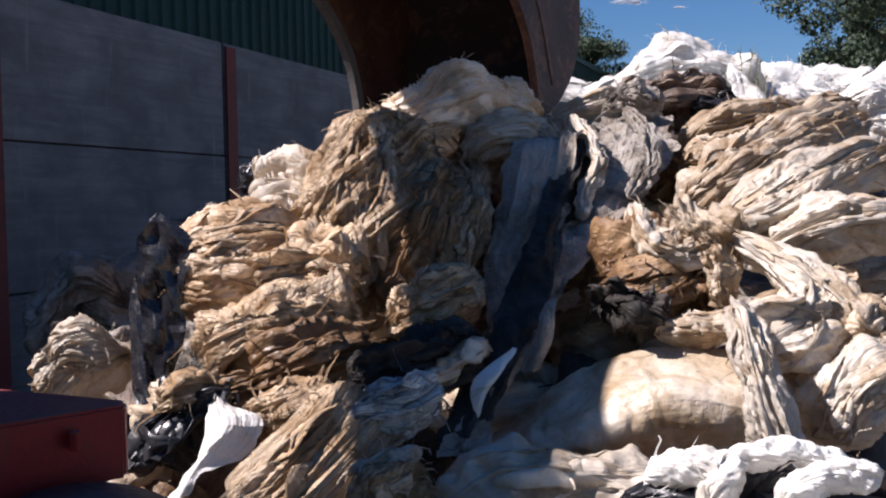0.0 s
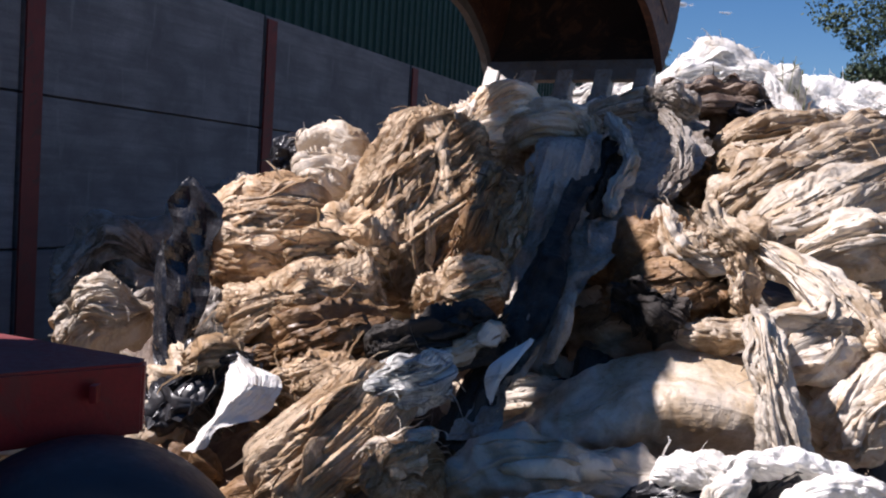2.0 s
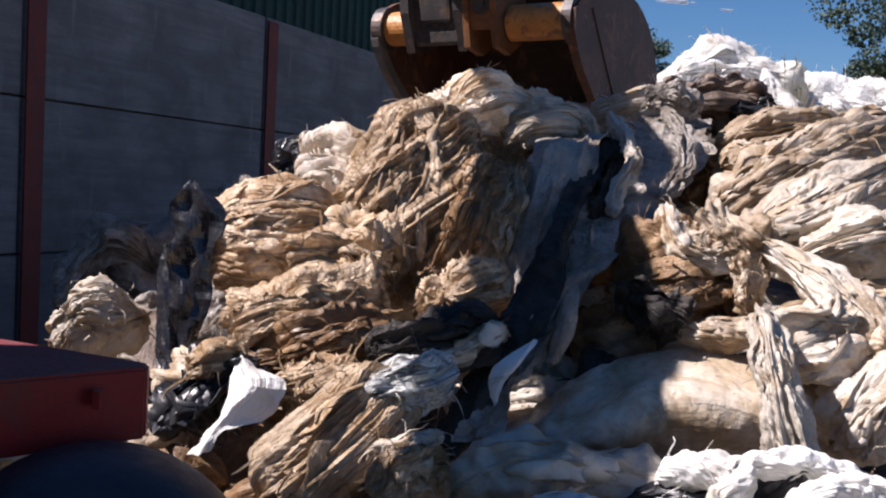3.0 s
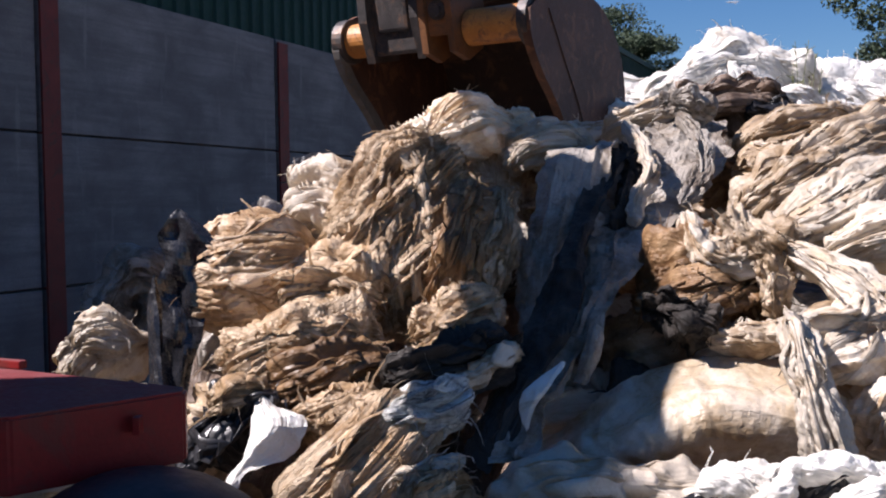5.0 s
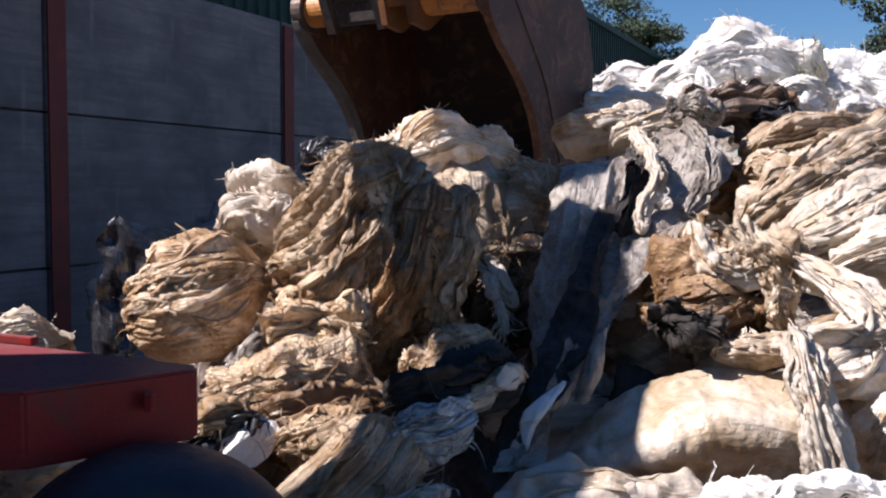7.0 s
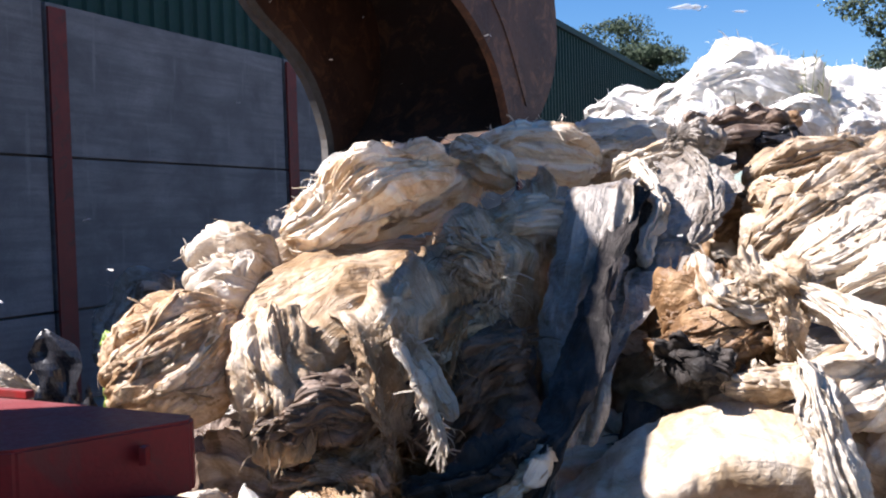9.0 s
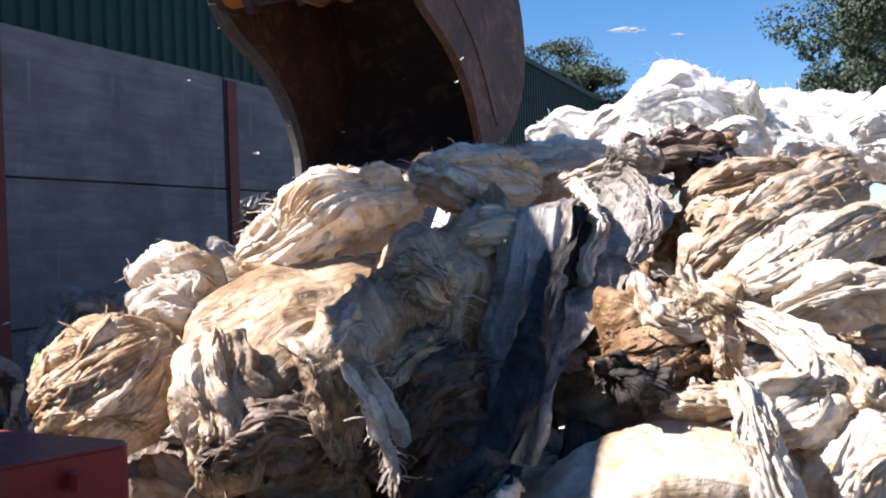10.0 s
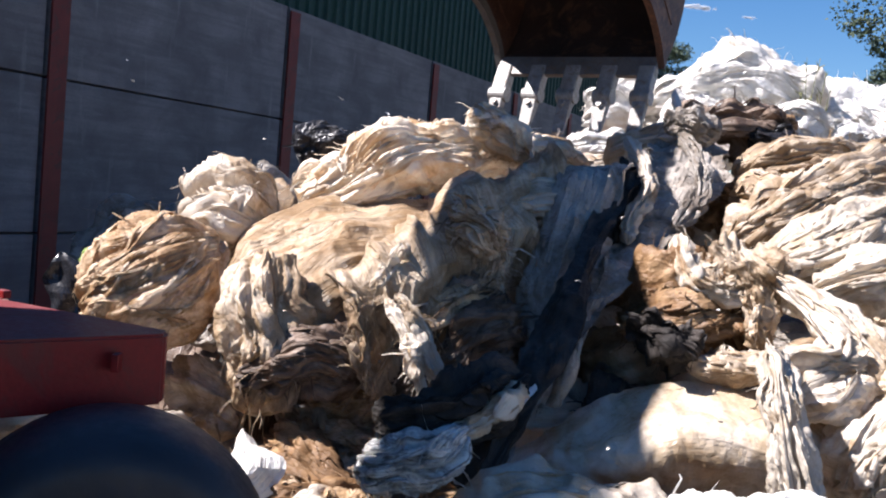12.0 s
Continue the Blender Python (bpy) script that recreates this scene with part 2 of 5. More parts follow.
RUBBER = surface("black_rubber", (0.012, 0.013, 0.017), (0.022, 0.023, 0.03), scale=5.0, rough=0.5, fine=40)
DIRT = surface("yard_ground", (0.16, 0.14, 0.12), (0.27, 0.24, 0.21), scale=0.8, rough=0.95, fine=18, bump=0.8, dist=0.02, spots=(0.1, 0.085, 0.07))
BARK = surface("bark", (0.07, 0.05, 0.035), (0.14, 0.10, 0.07), scale=6, rough=0.9, fine=30, bump=0.8, dist=0.03)
LEAF = surface("pine_needles", (0.020, 0.040, 0.016), (0.050, 0.074, 0.030), scale=0.9, rough=0.7, fine=9, bump=0.0)
WEED = surface("dry_weed", (0.16, 0.18, 0.07), (0.26, 0.25, 0.12), scale=8, rough=0.8)
GREENBAG = surface("green_film", (0.20, 0.30, 0.05), (0.34, 0.44, 0.10), scale=9, rough=0.4, fine=60)
CLOUD = surface("cloud", (0.85, 0.85, 0.86), (0.9, 0.9, 0.9), scale=0.01, rough=1.0)
CLOUD.node_tree.nodes["Principled BSDF"].inputs["Alpha"].default_value = 0.22


# ---- mesh helpers ----
def linked(name, mesh, material, parent=None, label=""):
    mesh.materials.append(material)
    ob = new(name, mesh)
    if parent:
        ob.parent = parent
    if label:
        ob["label"] = label
    return ob


def part(name, bm, material, parent=None, label="", smooth=False):
    me = bpy.data.meshes.new(name)
    bm.normal_update()
    bm.to_mesh(me)
    bm.free()
    if smooth:
        me.polygons.foreach_set("use_smooth", [True] * len(me.polygons))
    return linked(name, me, material, parent, label)


def box(bm, lo, hi, bevel=0.0, m=None):
    r = bmesh.ops.create_cube(bm, size=1.0)
    vs = r["verts"]
    for v in vs:
        v.co = Vector([lo[i] + (v.co[i] + 0.5) * (hi[i] - lo[i]) for i in range(3)])
    if bevel:
        es = list({e for v in vs for e in v.link_edges})
        r = bmesh.ops.bevel(bm, geom=es, offset=bevel, segments=2, affect="EDGES", profile=0.6)
        vs = list({v for f in r["faces"] for v in f.verts} | {v for v in vs if v.is_valid})
    if m is not None:
        bmesh.ops.transform(bm, matrix=m, verts=vs)
    return vs


def rod(bm, a, b, r, segments=20, r2=None):
    a, b = Vector(a), Vector(b)
    d = b - a
    m = Matrix.Translation((a + b) / 2) @ d.to_track_quat("Z", "Y").to_matrix().to_4x4()
    return bmesh.ops.create_cone(bm, cap_ends=True, segments=segments, radius1=r, radius2=r if r2 is None else r2, depth=d.length, matrix=m)["verts"]


def prism(bm, outline, x0, x1):
    """A plate: an outline in y, z between two places along x."""
    a = [bm.verts.new((x0, y, z)) for y, z in outline]
    b = [bm.verts.new((x1, y, z)) for y, z in outline]
    n = len(outline)
    bm.faces.new(a)
    bm.faces.new(b[::-1])
    for i in range(n):
        bm.faces.new((a[i], b[i], b[(i + 1) % n], a[(i + 1) % n]))
    bmesh.ops.recalc_face_normals(bm, faces=bm.faces)


_table = np.random.RandomState(7).rand(65536)


def vnoise(p, seed=0):
    """Smooth value noise from -1 to 1 at the points p (n, 3)."""
    i = np.floor(p).astype(np.int64)
    f = p - i
    f = f * f * f * (f * (f * 6 - 15) + 10)
    out = 0
    for dx in (0, 1):
        for dy in (0, 1):
            for dz in (0, 1):
                h = ((i[:, 0] + dx) * 73856093 ^ (i[:, 1] + dy) * 19349663 ^ (i[:, 2] + dz) * 83492791 ^ seed * 2654435) & 65535
                w = (f[:, 0] if dx else 1 - f[:, 0]) * (f[:, 1] if dy else 1 - f[:, 1]) * (f[:, 2] if dz else 1 - f[:, 2])
                out = out + w * _table[h]
    return out * 2 - 1


def catmull(points, n):
    p = np.array(points, float)
    p = np.vstack([2 * p[0] - p[1], p, 2 * p[-1] - p[-2]])
    s = np.linspace(0, len(p) - 3 - 1e-6, n)
    i = s.astype(int)
    f = (s - i)[:, None]
    a, b, c, d = p[i], p[i + 1], p[i + 2], p[i + 3]
    return 0.5 * (2 * b + (c - a) * f + (2 * a - 5 * b + 4 * c - d) * f ** 2 + (3 * b - a - 3 * c + d) * f ** 3)


def grid_mesh(name, co, rows, cols, uv, wrap=True):
    """A smooth sheet or tube of quads from rows x cols places, with a layer of texture places in metres."""
    r = np.arange(rows - 1)[:, None]
    c = np.arange(cols if wrap else cols - 1)[None, :]
    c1 = (c + 1) % cols
    quads = np.stack([r * cols + c, r * cols + c1, (r + 1) * cols + c1, (r + 1) * cols + c], -1).reshape(-1, 4)
    me = bpy.data.meshes.new(name)
    n = len(quads)
    me.vertices.add(len(co))
    me.vertices.foreach_set("co", np.asarray(co, np.float32).ravel())
    me.loops.add(n * 4)
    me.loops.foreach_set("vertex_index", quads.ravel().astype(np.int32))
    me.polygons.add(n)
    me.polygons.foreach_set("loop_start", np.arange(0, n * 4, 4, dtype=np.int32))
    me.polygons.foreach_set("use_smooth", np.ones(n, bool))
    layer = me.uv_layers.new(name="UVMap")
    layer.data.foreach_set("uv", np.asarray(uv, np.float32)[quads.ravel()].ravel())
    me.update(calc_edges=True)
    me.validate()
    return me


def crumpled(p, freq, seed):
    """Flat facets that meet in sharp creases, from -1 to 1 at the points p (n, 3)."""
    rng = np.random.RandomState(seed)
    out = 0
    for k in range(3):
        d = rng.randn(3)
        d /= np.linalg.norm(d)
        w = p @ d * freq + 0.9 * vnoise(p * freq * 0.45 + 5.1 * k, seed + k)
        out = out + np.abs(w % 2 - 1)
    return out * (2 / 3) - 1


def film_shape(path, wide, thick, seed, folds=5.0, amp=0.30, lump=0.25, twist=0.0, blunt=2.4, widths=(1.0,), facing=(0, -1, 0.45), rows=110, cols=150, end=0.05, turns=0.7, roam=0.5, crisp=1.0, fineness=0.45):
    """A gathered length of film swept along a path: pleats run along it and wander, the ends are drawn in."""
    p = catmull(path, rows)
    origin = np.array(path, float).mean(0)
    p = p - origin
    s = np.linspace(0, 1, rows)
    tan = np.gradient(p, axis=0)
    tan /= np.linalg.norm(tan, axis=1)[:, None] + 1e-9
    face = np.array(facing, float)
    side = np.cross(tan, face)
    side /= np.linalg.norm(side, axis=1)[:, None] + 1e-9
    nor = np.cross(side, tan)
    length = np.linalg.norm(np.diff(p, axis=0), axis=1).sum()
    prof = np.maximum(1 - np.abs(2 * s - 1) ** blunt, 0) ** 0.5 * (1 - end) + end
    wm = np.interp(s, np.linspace(0, 1, len(widths)), widths)
    a = np.linspace(0, 2 * np.pi, cols, endpoint=False)
    a = a + 0.62 * np.cos(a)   # more of the mesh where the piece faces out of the heap
    S, A = np.meshgrid(s, a, indexing="ij")
    flat = np.stack([np.cos(A), np.sin(A), S * 2.2], -1).reshape(-1, 3)
    wander = vnoise(flat * 1.3 + seed * 3.1, seed).reshape(S.shape)
    wander2 = vnoise(flat * 3.1 + seed * 1.7, seed + 5).reshape(S.shape)
    A2 = A + twist * S + roam * (0.55 * wander + 0.16 * wander2)
    ring = np.stack([np.cos(A2), np.sin(A2)], -1)

    def pleats(freq, along, k):
        q = np.concatenate([ring * freq, (S * along * max(length / max(wide, 0.02), 1.0) * 0.5)[..., None]], -1).reshape(-1, 3)
        return np.abs(vnoise(q + seed * 7.3 + k, seed + k)).reshape(S.shape) ** 0.8

    slant = A2 + (1.5 if seed % 2 else -1.5) * S * max(length / max(wide, 0.02), 1.0) * 0.35
    cross = np.stack([np.cos(slant), np.sin(slant)], -1)

    def lines(turned, freq, run, k):
        q = np.concatenate([turned * freq, (S * run * max(length / max(wide, 0.02), 1.0) * 0.5)[..., None]], -1).reshape(-1, 3)
        return np.abs(vnoise(q + seed * 7.3 + k, seed + k)).reshape(S.shape)

    near = np.clip(np.sin(A) * 1.2 + 0.45, 0, 1)   # the finest pleats only where the mesh is fine
    patch = np.clip(vnoise(flat * 1.9 + seed * 2.3, seed + 31).reshape(S.shape) * 2.2 + 0.4, 0, 1)
    straight = (1 - lines(ring, folds * 1.6, turns * 0.5, 2)) ** 2 * 0.46 + ((1 - lines(ring, folds * 3.6, turns * 0.7, 3)) ** 2 * 0.36 + (1 - lines(ring, folds * 7.5, turns * 0.9, 4)) ** 2 * 0.20 * near) * fineness
    crossed = (1 - lines(cross, folds * 1.9, turns * 0.5, 6)) ** 2 * 0.40 + (1 - lines(cross, folds * 4.6, turns * 0.8, 7)) ** 2 * 0.34 * near * fineness
    rel = pleats(folds * 0.28, turns * 0.5, 8) * 1.25 + pleats(folds * 0.6, turns * 0.6, 1) * 0.55 + straight * (0.10 + 0.80 * patch) + crossed * (1 - patch) * 0.7
    rel = (rel - 1.0) * amp
    w = (wide * prof * wm)[:, None]
    h = (thick * prof * wm ** 0.5)[:, None]
    off = side[:, None, :] * (np.cos(A) * w)[..., None] + nor[:, None, :] * (np.sin(A) * h)[..., None]
    base = p[:, None, :] + off
    q = base.reshape(-1, 3) / max(wide, 0.03) * 0.9 + seed
    big = vnoise(q, seed + 11).reshape(S.shape) * lump + vnoise(q * 2.3, seed + 12).reshape(S.shape) * lump * 0.5
    small = min(wide, 1.6 * thick + 0.01)
    nrm = side[:, None, :] * (np.cos(A) * np.minimum(1, 1.2 * thick / wide))[..., None] + nor[:, None, :] * np.sin(A)[..., None]
    fade = np.minimum(1.0, prof * 1.6)[:, None]
    kink = crumpled(base.reshape(-1, 3) + seed, 26.0, seed).reshape(S.shape) * 0.0042 + crumpled(base.reshape(-1, 3) + seed, 55.0, seed + 3).reshape(S.shape) * 0.0016
    kink = kink * crisp * min(1.0, small / 0.05)
    co = base + off * (big * 0.6)[..., None] + nrm * ((rel * small * 1.5 + big * small * 0.5 + kink) * fade)[..., None]
    # drawn-in ends are irregular
    co = co + tan[:, None, :] * (vnoise(flat * 5 + seed, seed + 21).reshape(S.shape) * 0.22 * wide * (np.abs(2 * S - 1) ** 6))[..., None]
    uv = np.stack([A2 / (2 * np.pi) * (wide + thick) * 3.2, S * length], -1).reshape(-1, 2)
    return origin, co.reshape(-1, 3), uv, rows, cols


def strands(name, co, count, length, material, parent, seed, width=0.0042, up=0.35, label=""):
    """Loose torn strips that stand off a bundle: narrow curling ribbons, joined into one part."""
    rng = np.random.RandomState(seed)
    mid = co.mean(0)
    verts, faces = [], []
    pick = rng.randint(0, len(co), count * 4)
    pick = pick[np.argsort(-(co[pick, 2] - mid[2]) * up - rng.rand(count * 4) * 0.15)][:count]
    for k in pick:
        c = co[k]
        out = (c - mid) / (np.linalg.norm(c - mid) + 1e-6)
        d = out * 0.5 + rng.randn(3) * 0.55
        d /= np.linalg.norm(d)
        L = length * (0.35 + rng.rand())
        wv = np.cross(d, rng.randn(3))
        wv *= width * (0.4 + rng.rand()) / (np.linalg.norm(wv) + 1e-6)
        q = c - out * 0.012
        b = len(verts)
        for j in range(5):
            f = 1 - 0.2 * j * (0.5 + 0.5 * rng.rand())
            verts += [tuple(q - wv * f), tuple(q + d * 0.003 + wv * f)]
            d = d + np.array([0, 0, -0.22]) + rng.randn(3) * 0.28
            d /= np.linalg.norm(d)
            q = q + d * L / 4
        faces += [(b + 2 * j, b + 2 * j + 1, b + 2 * j + 3, b + 2 * j + 2) for j in range(4)]
    me = bpy.data.meshes.new(name)
    me.from_pydata(verts, [], faces)
    me.uv_layers.new(name="UVMap")
    me.polygons.foreach_set("use_smooth", [True] * len(me.polygons))
    return tagged(linked(name, me, material, parent, label), kind="stuff")


def pleat_strips(co, rows, cols, count, material, parent, seed, thin=1.0):
    """Separate lengths of film that lie over a gathered piece and follow its pleats."""
    rng = np.random.RandomState(seed)
    g = co.reshape(rows, cols, 3)
    mid = g.mean(1)
    for _ in range(int(count * 1.25)):
        r0 = rng.uniform(0.02, 0.55)
        r1 = min(0.97, r0 + rng.uniform(0.25, 0.6))
        j0, drift = rng.uniform(0.02, 0.52) * cols, rng.uniform(-0.16, 0.16) * cols
        k = np.linspace(0, 1, 7)
        ri = ((r0 + (r1 - r0) * k) * (rows - 1)).astype(int)
        ci = (j0 + drift * k + cols * 0.03 * np.sin(k * 5 + rng.rand() * 6)).astype(int) % cols
        p = g[ri, ci]
        out = p - mid[ri]
        out /= np.linalg.norm(out, axis=1)[:, None] + 1e-6
        lift = 0.002 + 0.006 * np.sin(k * np.pi * rng.uniform(0.7, 1.6)) ** 2 * rng.rand()
        p = p + out * (lift[:, None] if np.ndim(lift) else lift)
        wd = (0.005 + 0.030 * rng.rand() ** 1.6) * thin
        o, c2, uv, r_, c_ = film_shape(p, wd, min(0.0025, wd * 0.08), seed * 13 + _, folds=2.2, amp=0.7, lump=0.35, blunt=7, widths=tuple(rng.uniform(0.35, 1.3, 5)), facing=tuple(out.mean(0) + 1e-3), rows=26, cols=8, twist=rng.uniform(-2, 2))
        ob = linked("pleat_strip", grid_mesh("pleat_strip", c2 + o, r_, c_, uv), material, parent)


# how the heap settles while it is pulled at: seconds, share
SETTLING = ((0, 0.0), (3.2, 0.0), (5.0, 0.33), (6.0, 0.6), (7.2, 0.95), (8.8, 1.04), (12, 1.0))


def film(name, label, material, path, wide, thick, seed, fray=0, fray_length=0.08, group="plastic film on the heap", moves=None, sink=None, strips=0, thin=1.0, over=None, fray_up=0.35, **shape):
    """One piece of discarded film: a thing that lies on the heap, with its torn strips as a part."""
    if material not in (SHEET, BLACK, SLATE, BAG):
        shape["folds"], shape["amp"] = shape.get("folds", 5.0) * 1.45, shape.get("amp", 0.3) * 0.62
    if material in (WOUND, MATTED):
        shape["fineness"] = 1.0
    shape["rows"], shape["cols"] = int(shape.get("rows", 110) * 0.84), int(shape.get("cols", 150) * 0.84)
    stiff = material in (BLACK, BAG)   # stiff film breaks into flat facets
    if stiff:
        shape["rows"], shape["cols"] = int(shape["rows"] * 0.42), int(shape["cols"] * 0.34)
    origin, co, uv, rows, cols = film_shape(path, wide, thick, seed, **shape)
    me = grid_mesh(name, co, rows, cols, uv)
    if stiff:
        me.polygons.foreach_set("use_smooth", [False] * len(me.polygons))
    ob = linked(name, me, material)
    ob.matrix_world = BASE @ Matrix.Translation(origin)
    tagged(ob, label, "plastic film", group)
    if fray:
        strands("fringe", co, int(fray * 3.0), fray_length, material, ob, seed + 50, up=fray_up)
    if strips:
        pleat_strips(co, rows, cols, strips, over or material, ob, seed + 9, thin)
    if sink:
        moves = [(t, sink[0] * k, 0, sink[1] * k, 0, 0, 0) for t, k in SETTLING]
    if moves:
        MOVES.append((ob, [(t, BASE @ pose(x + origin[0], y + origin[1], z + origin[2], *r)) for t, x, y, z, *r in moves]))
    return ob


def drape(name, label, material, grid, seed, folds=26.0, amp=0.010, crisp=1.0, rows=120, cols=110, ragged=0.012, moves=None, sink=None, fray=0, fray_length=0.06, group="plastic film on the heap", thick=0.003, facet=False):
    """A hanging or spread sheet of film over a small net of places: pleats run from the first row to the last."""
    net = np.array(grid, float)
    fine = np.stack([catmull(net[:, j], rows) for j in range(net.shape[1])], 1)
    g = np.stack([catmull(fine[i], cols) for i in range(rows)], 0)
    origin = net.reshape(-1, 3).mean(0)
    g = g - origin
    S, T = np.meshgrid(np.linspace(0, 1, rows), np.linspace(0, 1, cols), indexing="ij")
    du, dv = np.gradient(g, axis=0), np.gradient(g, axis=1)
    nrm = np.cross(du, dv)
    nrm /= np.linalg.norm(nrm, axis=2)[..., None] + 1e-9
    if nrm[..., 1].mean() > 0:
        nrm = -nrm
    length = np.linalg.norm(np.diff(g, axis=0), axis=2).sum(0).mean()
    width = np.linalg.norm(np.diff(g, axis=1), axis=2).sum(1).mean()
    q = g.reshape(-1, 3)
    drift = vnoise(np.stack([S * length * 4, T * width * 5, 0 * S], -1).reshape(-1, 3) + seed, seed).reshape(S.shape) * 0.035
    across = T * width + drift

    def lines(freq, run, k):
        p = np.stack([across * freq, S * length * run, 0 * S + k], -1).reshape(-1, 3)
        return (1 - np.abs(vnoise(p + seed * 3.7, seed + k))).reshape(S.shape) ** 2

    patch = np.clip(vnoise(q * 7 + seed, seed + 9).reshape(S.shape) * 1.8 + 0.6, 0.15, 1)
    rel = (lines(folds * 0.40, 2.4, 1) - 0.5) * 1.7 + (lines(folds * 0.9, 4.0, 2) - 0.5) * patch + (lines(folds * 2.1, 6.0, 3) - 0.5) * 0.30 * patch ** 2
    rel = rel * amp + vnoise(q * 8 + seed, seed + 4).reshape(S.shape) * 0.014
    rel = rel + crisp * (crumpled(q + seed, 24.0, seed).reshape(S.shape) * 0.006 + crumpled(q + seed, 50.0, seed + 2).reshape(S.shape) * 0.003)
    front = g + nrm * rel[..., None]
    torn = (vnoise(q * 16 + seed, seed + 6).reshape(S.shape) * 1.4 + vnoise(q * 60 + seed, seed + 7).reshape(S.shape) * 0.35) * ragged
    front = front + dv / (np.linalg.norm(dv, axis=2)[..., None] + 1e-9) * (torn * np.abs(2 * T - 1) ** 8)[..., None] + du / (np.linalg.norm(du, axis=2)[..., None] + 1e-9) * (torn * 1.6 * np.abs(2 * S - 1) ** 10)[..., None]
    back = front - nrm * thick
    co = np.concatenate([front, back[:, ::-1]], 1)
    uv = np.stack([np.concatenate([across, across[:, ::-1]], 1), np.concatenate([S, S], 1) * length], -1).reshape(-1, 2)
    co = co.reshape(-1, 3)
    me = grid_mesh(name, co, rows, cols * 2, uv)
    if facet:
        me.polygons.foreach_set("use_smooth", [False] * len(me.polygons))
    ob = linked(name, me, material)
    ob.matrix_world = BASE @ Matrix.Translation(origin)
    tagged(ob, label, "plastic film", group)
    if fray:
        strands("fringe", front[int(rows * 0.6):].reshape(-1, 3), fray, fray_length, material, ob, seed + 50, up=-0.6)
    if sink:
        moves = [(t, sink[0] * k, 0, sink[1] * k, 0, 0, 0) for t, k in SETTLING]
    if moves:
        MOVES.append((ob, [(t, BASE @ pose(x + origin[0], y + origin[1], z + origin[2], *r)) for t, x, y, z, *r in moves]))
    return ob


# ---- ground, wall and hall ----
def ground():
    n = 90
    g = np.sign(np.linspace(-1, 1, n)) * np.abs(np.linspace(-1, 1, n)) ** 4 * 900
    X, Y = np.meshgrid(g, g)
    p = np.stack([X, Y, 0 * X], -1).reshape(-1, 3)
    p[:, 2] = vnoise(p * 0.4, 3) * 0.025 - 0.01
    tagged(linked("ground", grid_mesh("ground", p, n, n, p[:, :2], wrap=False), DIRT), "bare trampled yard ground with dust", "ground", kind="structure")


WALL_X, TOP, JOINT, LOW = -6.95, 3.68, 2.27, 0.86
COLUMNS = (-4.8, -0.8, 3.2, 7.2, 11.2, 15.75, 19.9, 24.0, 28.0, 32.0, 36.0)


def yard_wall():
    wall = tagged(new("wall_yard"), "weathered grey precast concrete panel wall between red steel columns", "wall", kind="structure")
    meshes = {}
    for a, b in zip(COLUMNS, COLUMNS[1:]):
        for lo, hi in ((0.0, LOW), (LOW, JOINT), (JOINT, TOP)):
            key = (round(b - a, 2), lo)
            if key not in meshes:
                bm = bmesh.new()
                box(bm, (-0.07, 0.02, lo + 0.010), (0.07, b - a - 0.02, hi - 0.010), 0.012)
                me = bpy.data.meshes.new("concrete_panel")
                bm.to_mesh(me)
                bm.free()
                me.materials.append(CONCRETE)
                meshes[key] = me
            ob = new("concrete_panel", meshes[key])
            ob.location = (WALL_X - 0.07 + random.uniform(-0.006, 0.006), a, 0)
            ob.parent = wall
    bm = bmesh.new()
    box(bm, (WALL_X - 0.125, COLUMNS[0], 0), (WALL_X - 0.115, COLUMNS[-1], TOP))
    part("joint_backing", bm, IRON, wall)
    bm = bmesh.new()
    box(bm, (-0.012, -0.11, 0), (0.012, 0.11, 3.62))
    box(bm, (-0.20, -0.005, 0), (-0.012, 0.005, 3.62))
    box(bm, (-0.215, -0.11, 0), (-0.20, 0.11, 3.62))
    first = tagged(part("steel_column", bm, RED_STEEL), "dark red painted steel column of the wall", "column", "wall columns", kind="structure")
    for i, y in enumerate(COLUMNS):
        ob = first if i == 0 else copy_thing(first, Matrix())
        ob.matrix_world = pose(WALL_X + 0.04, y + 0.11, 0)


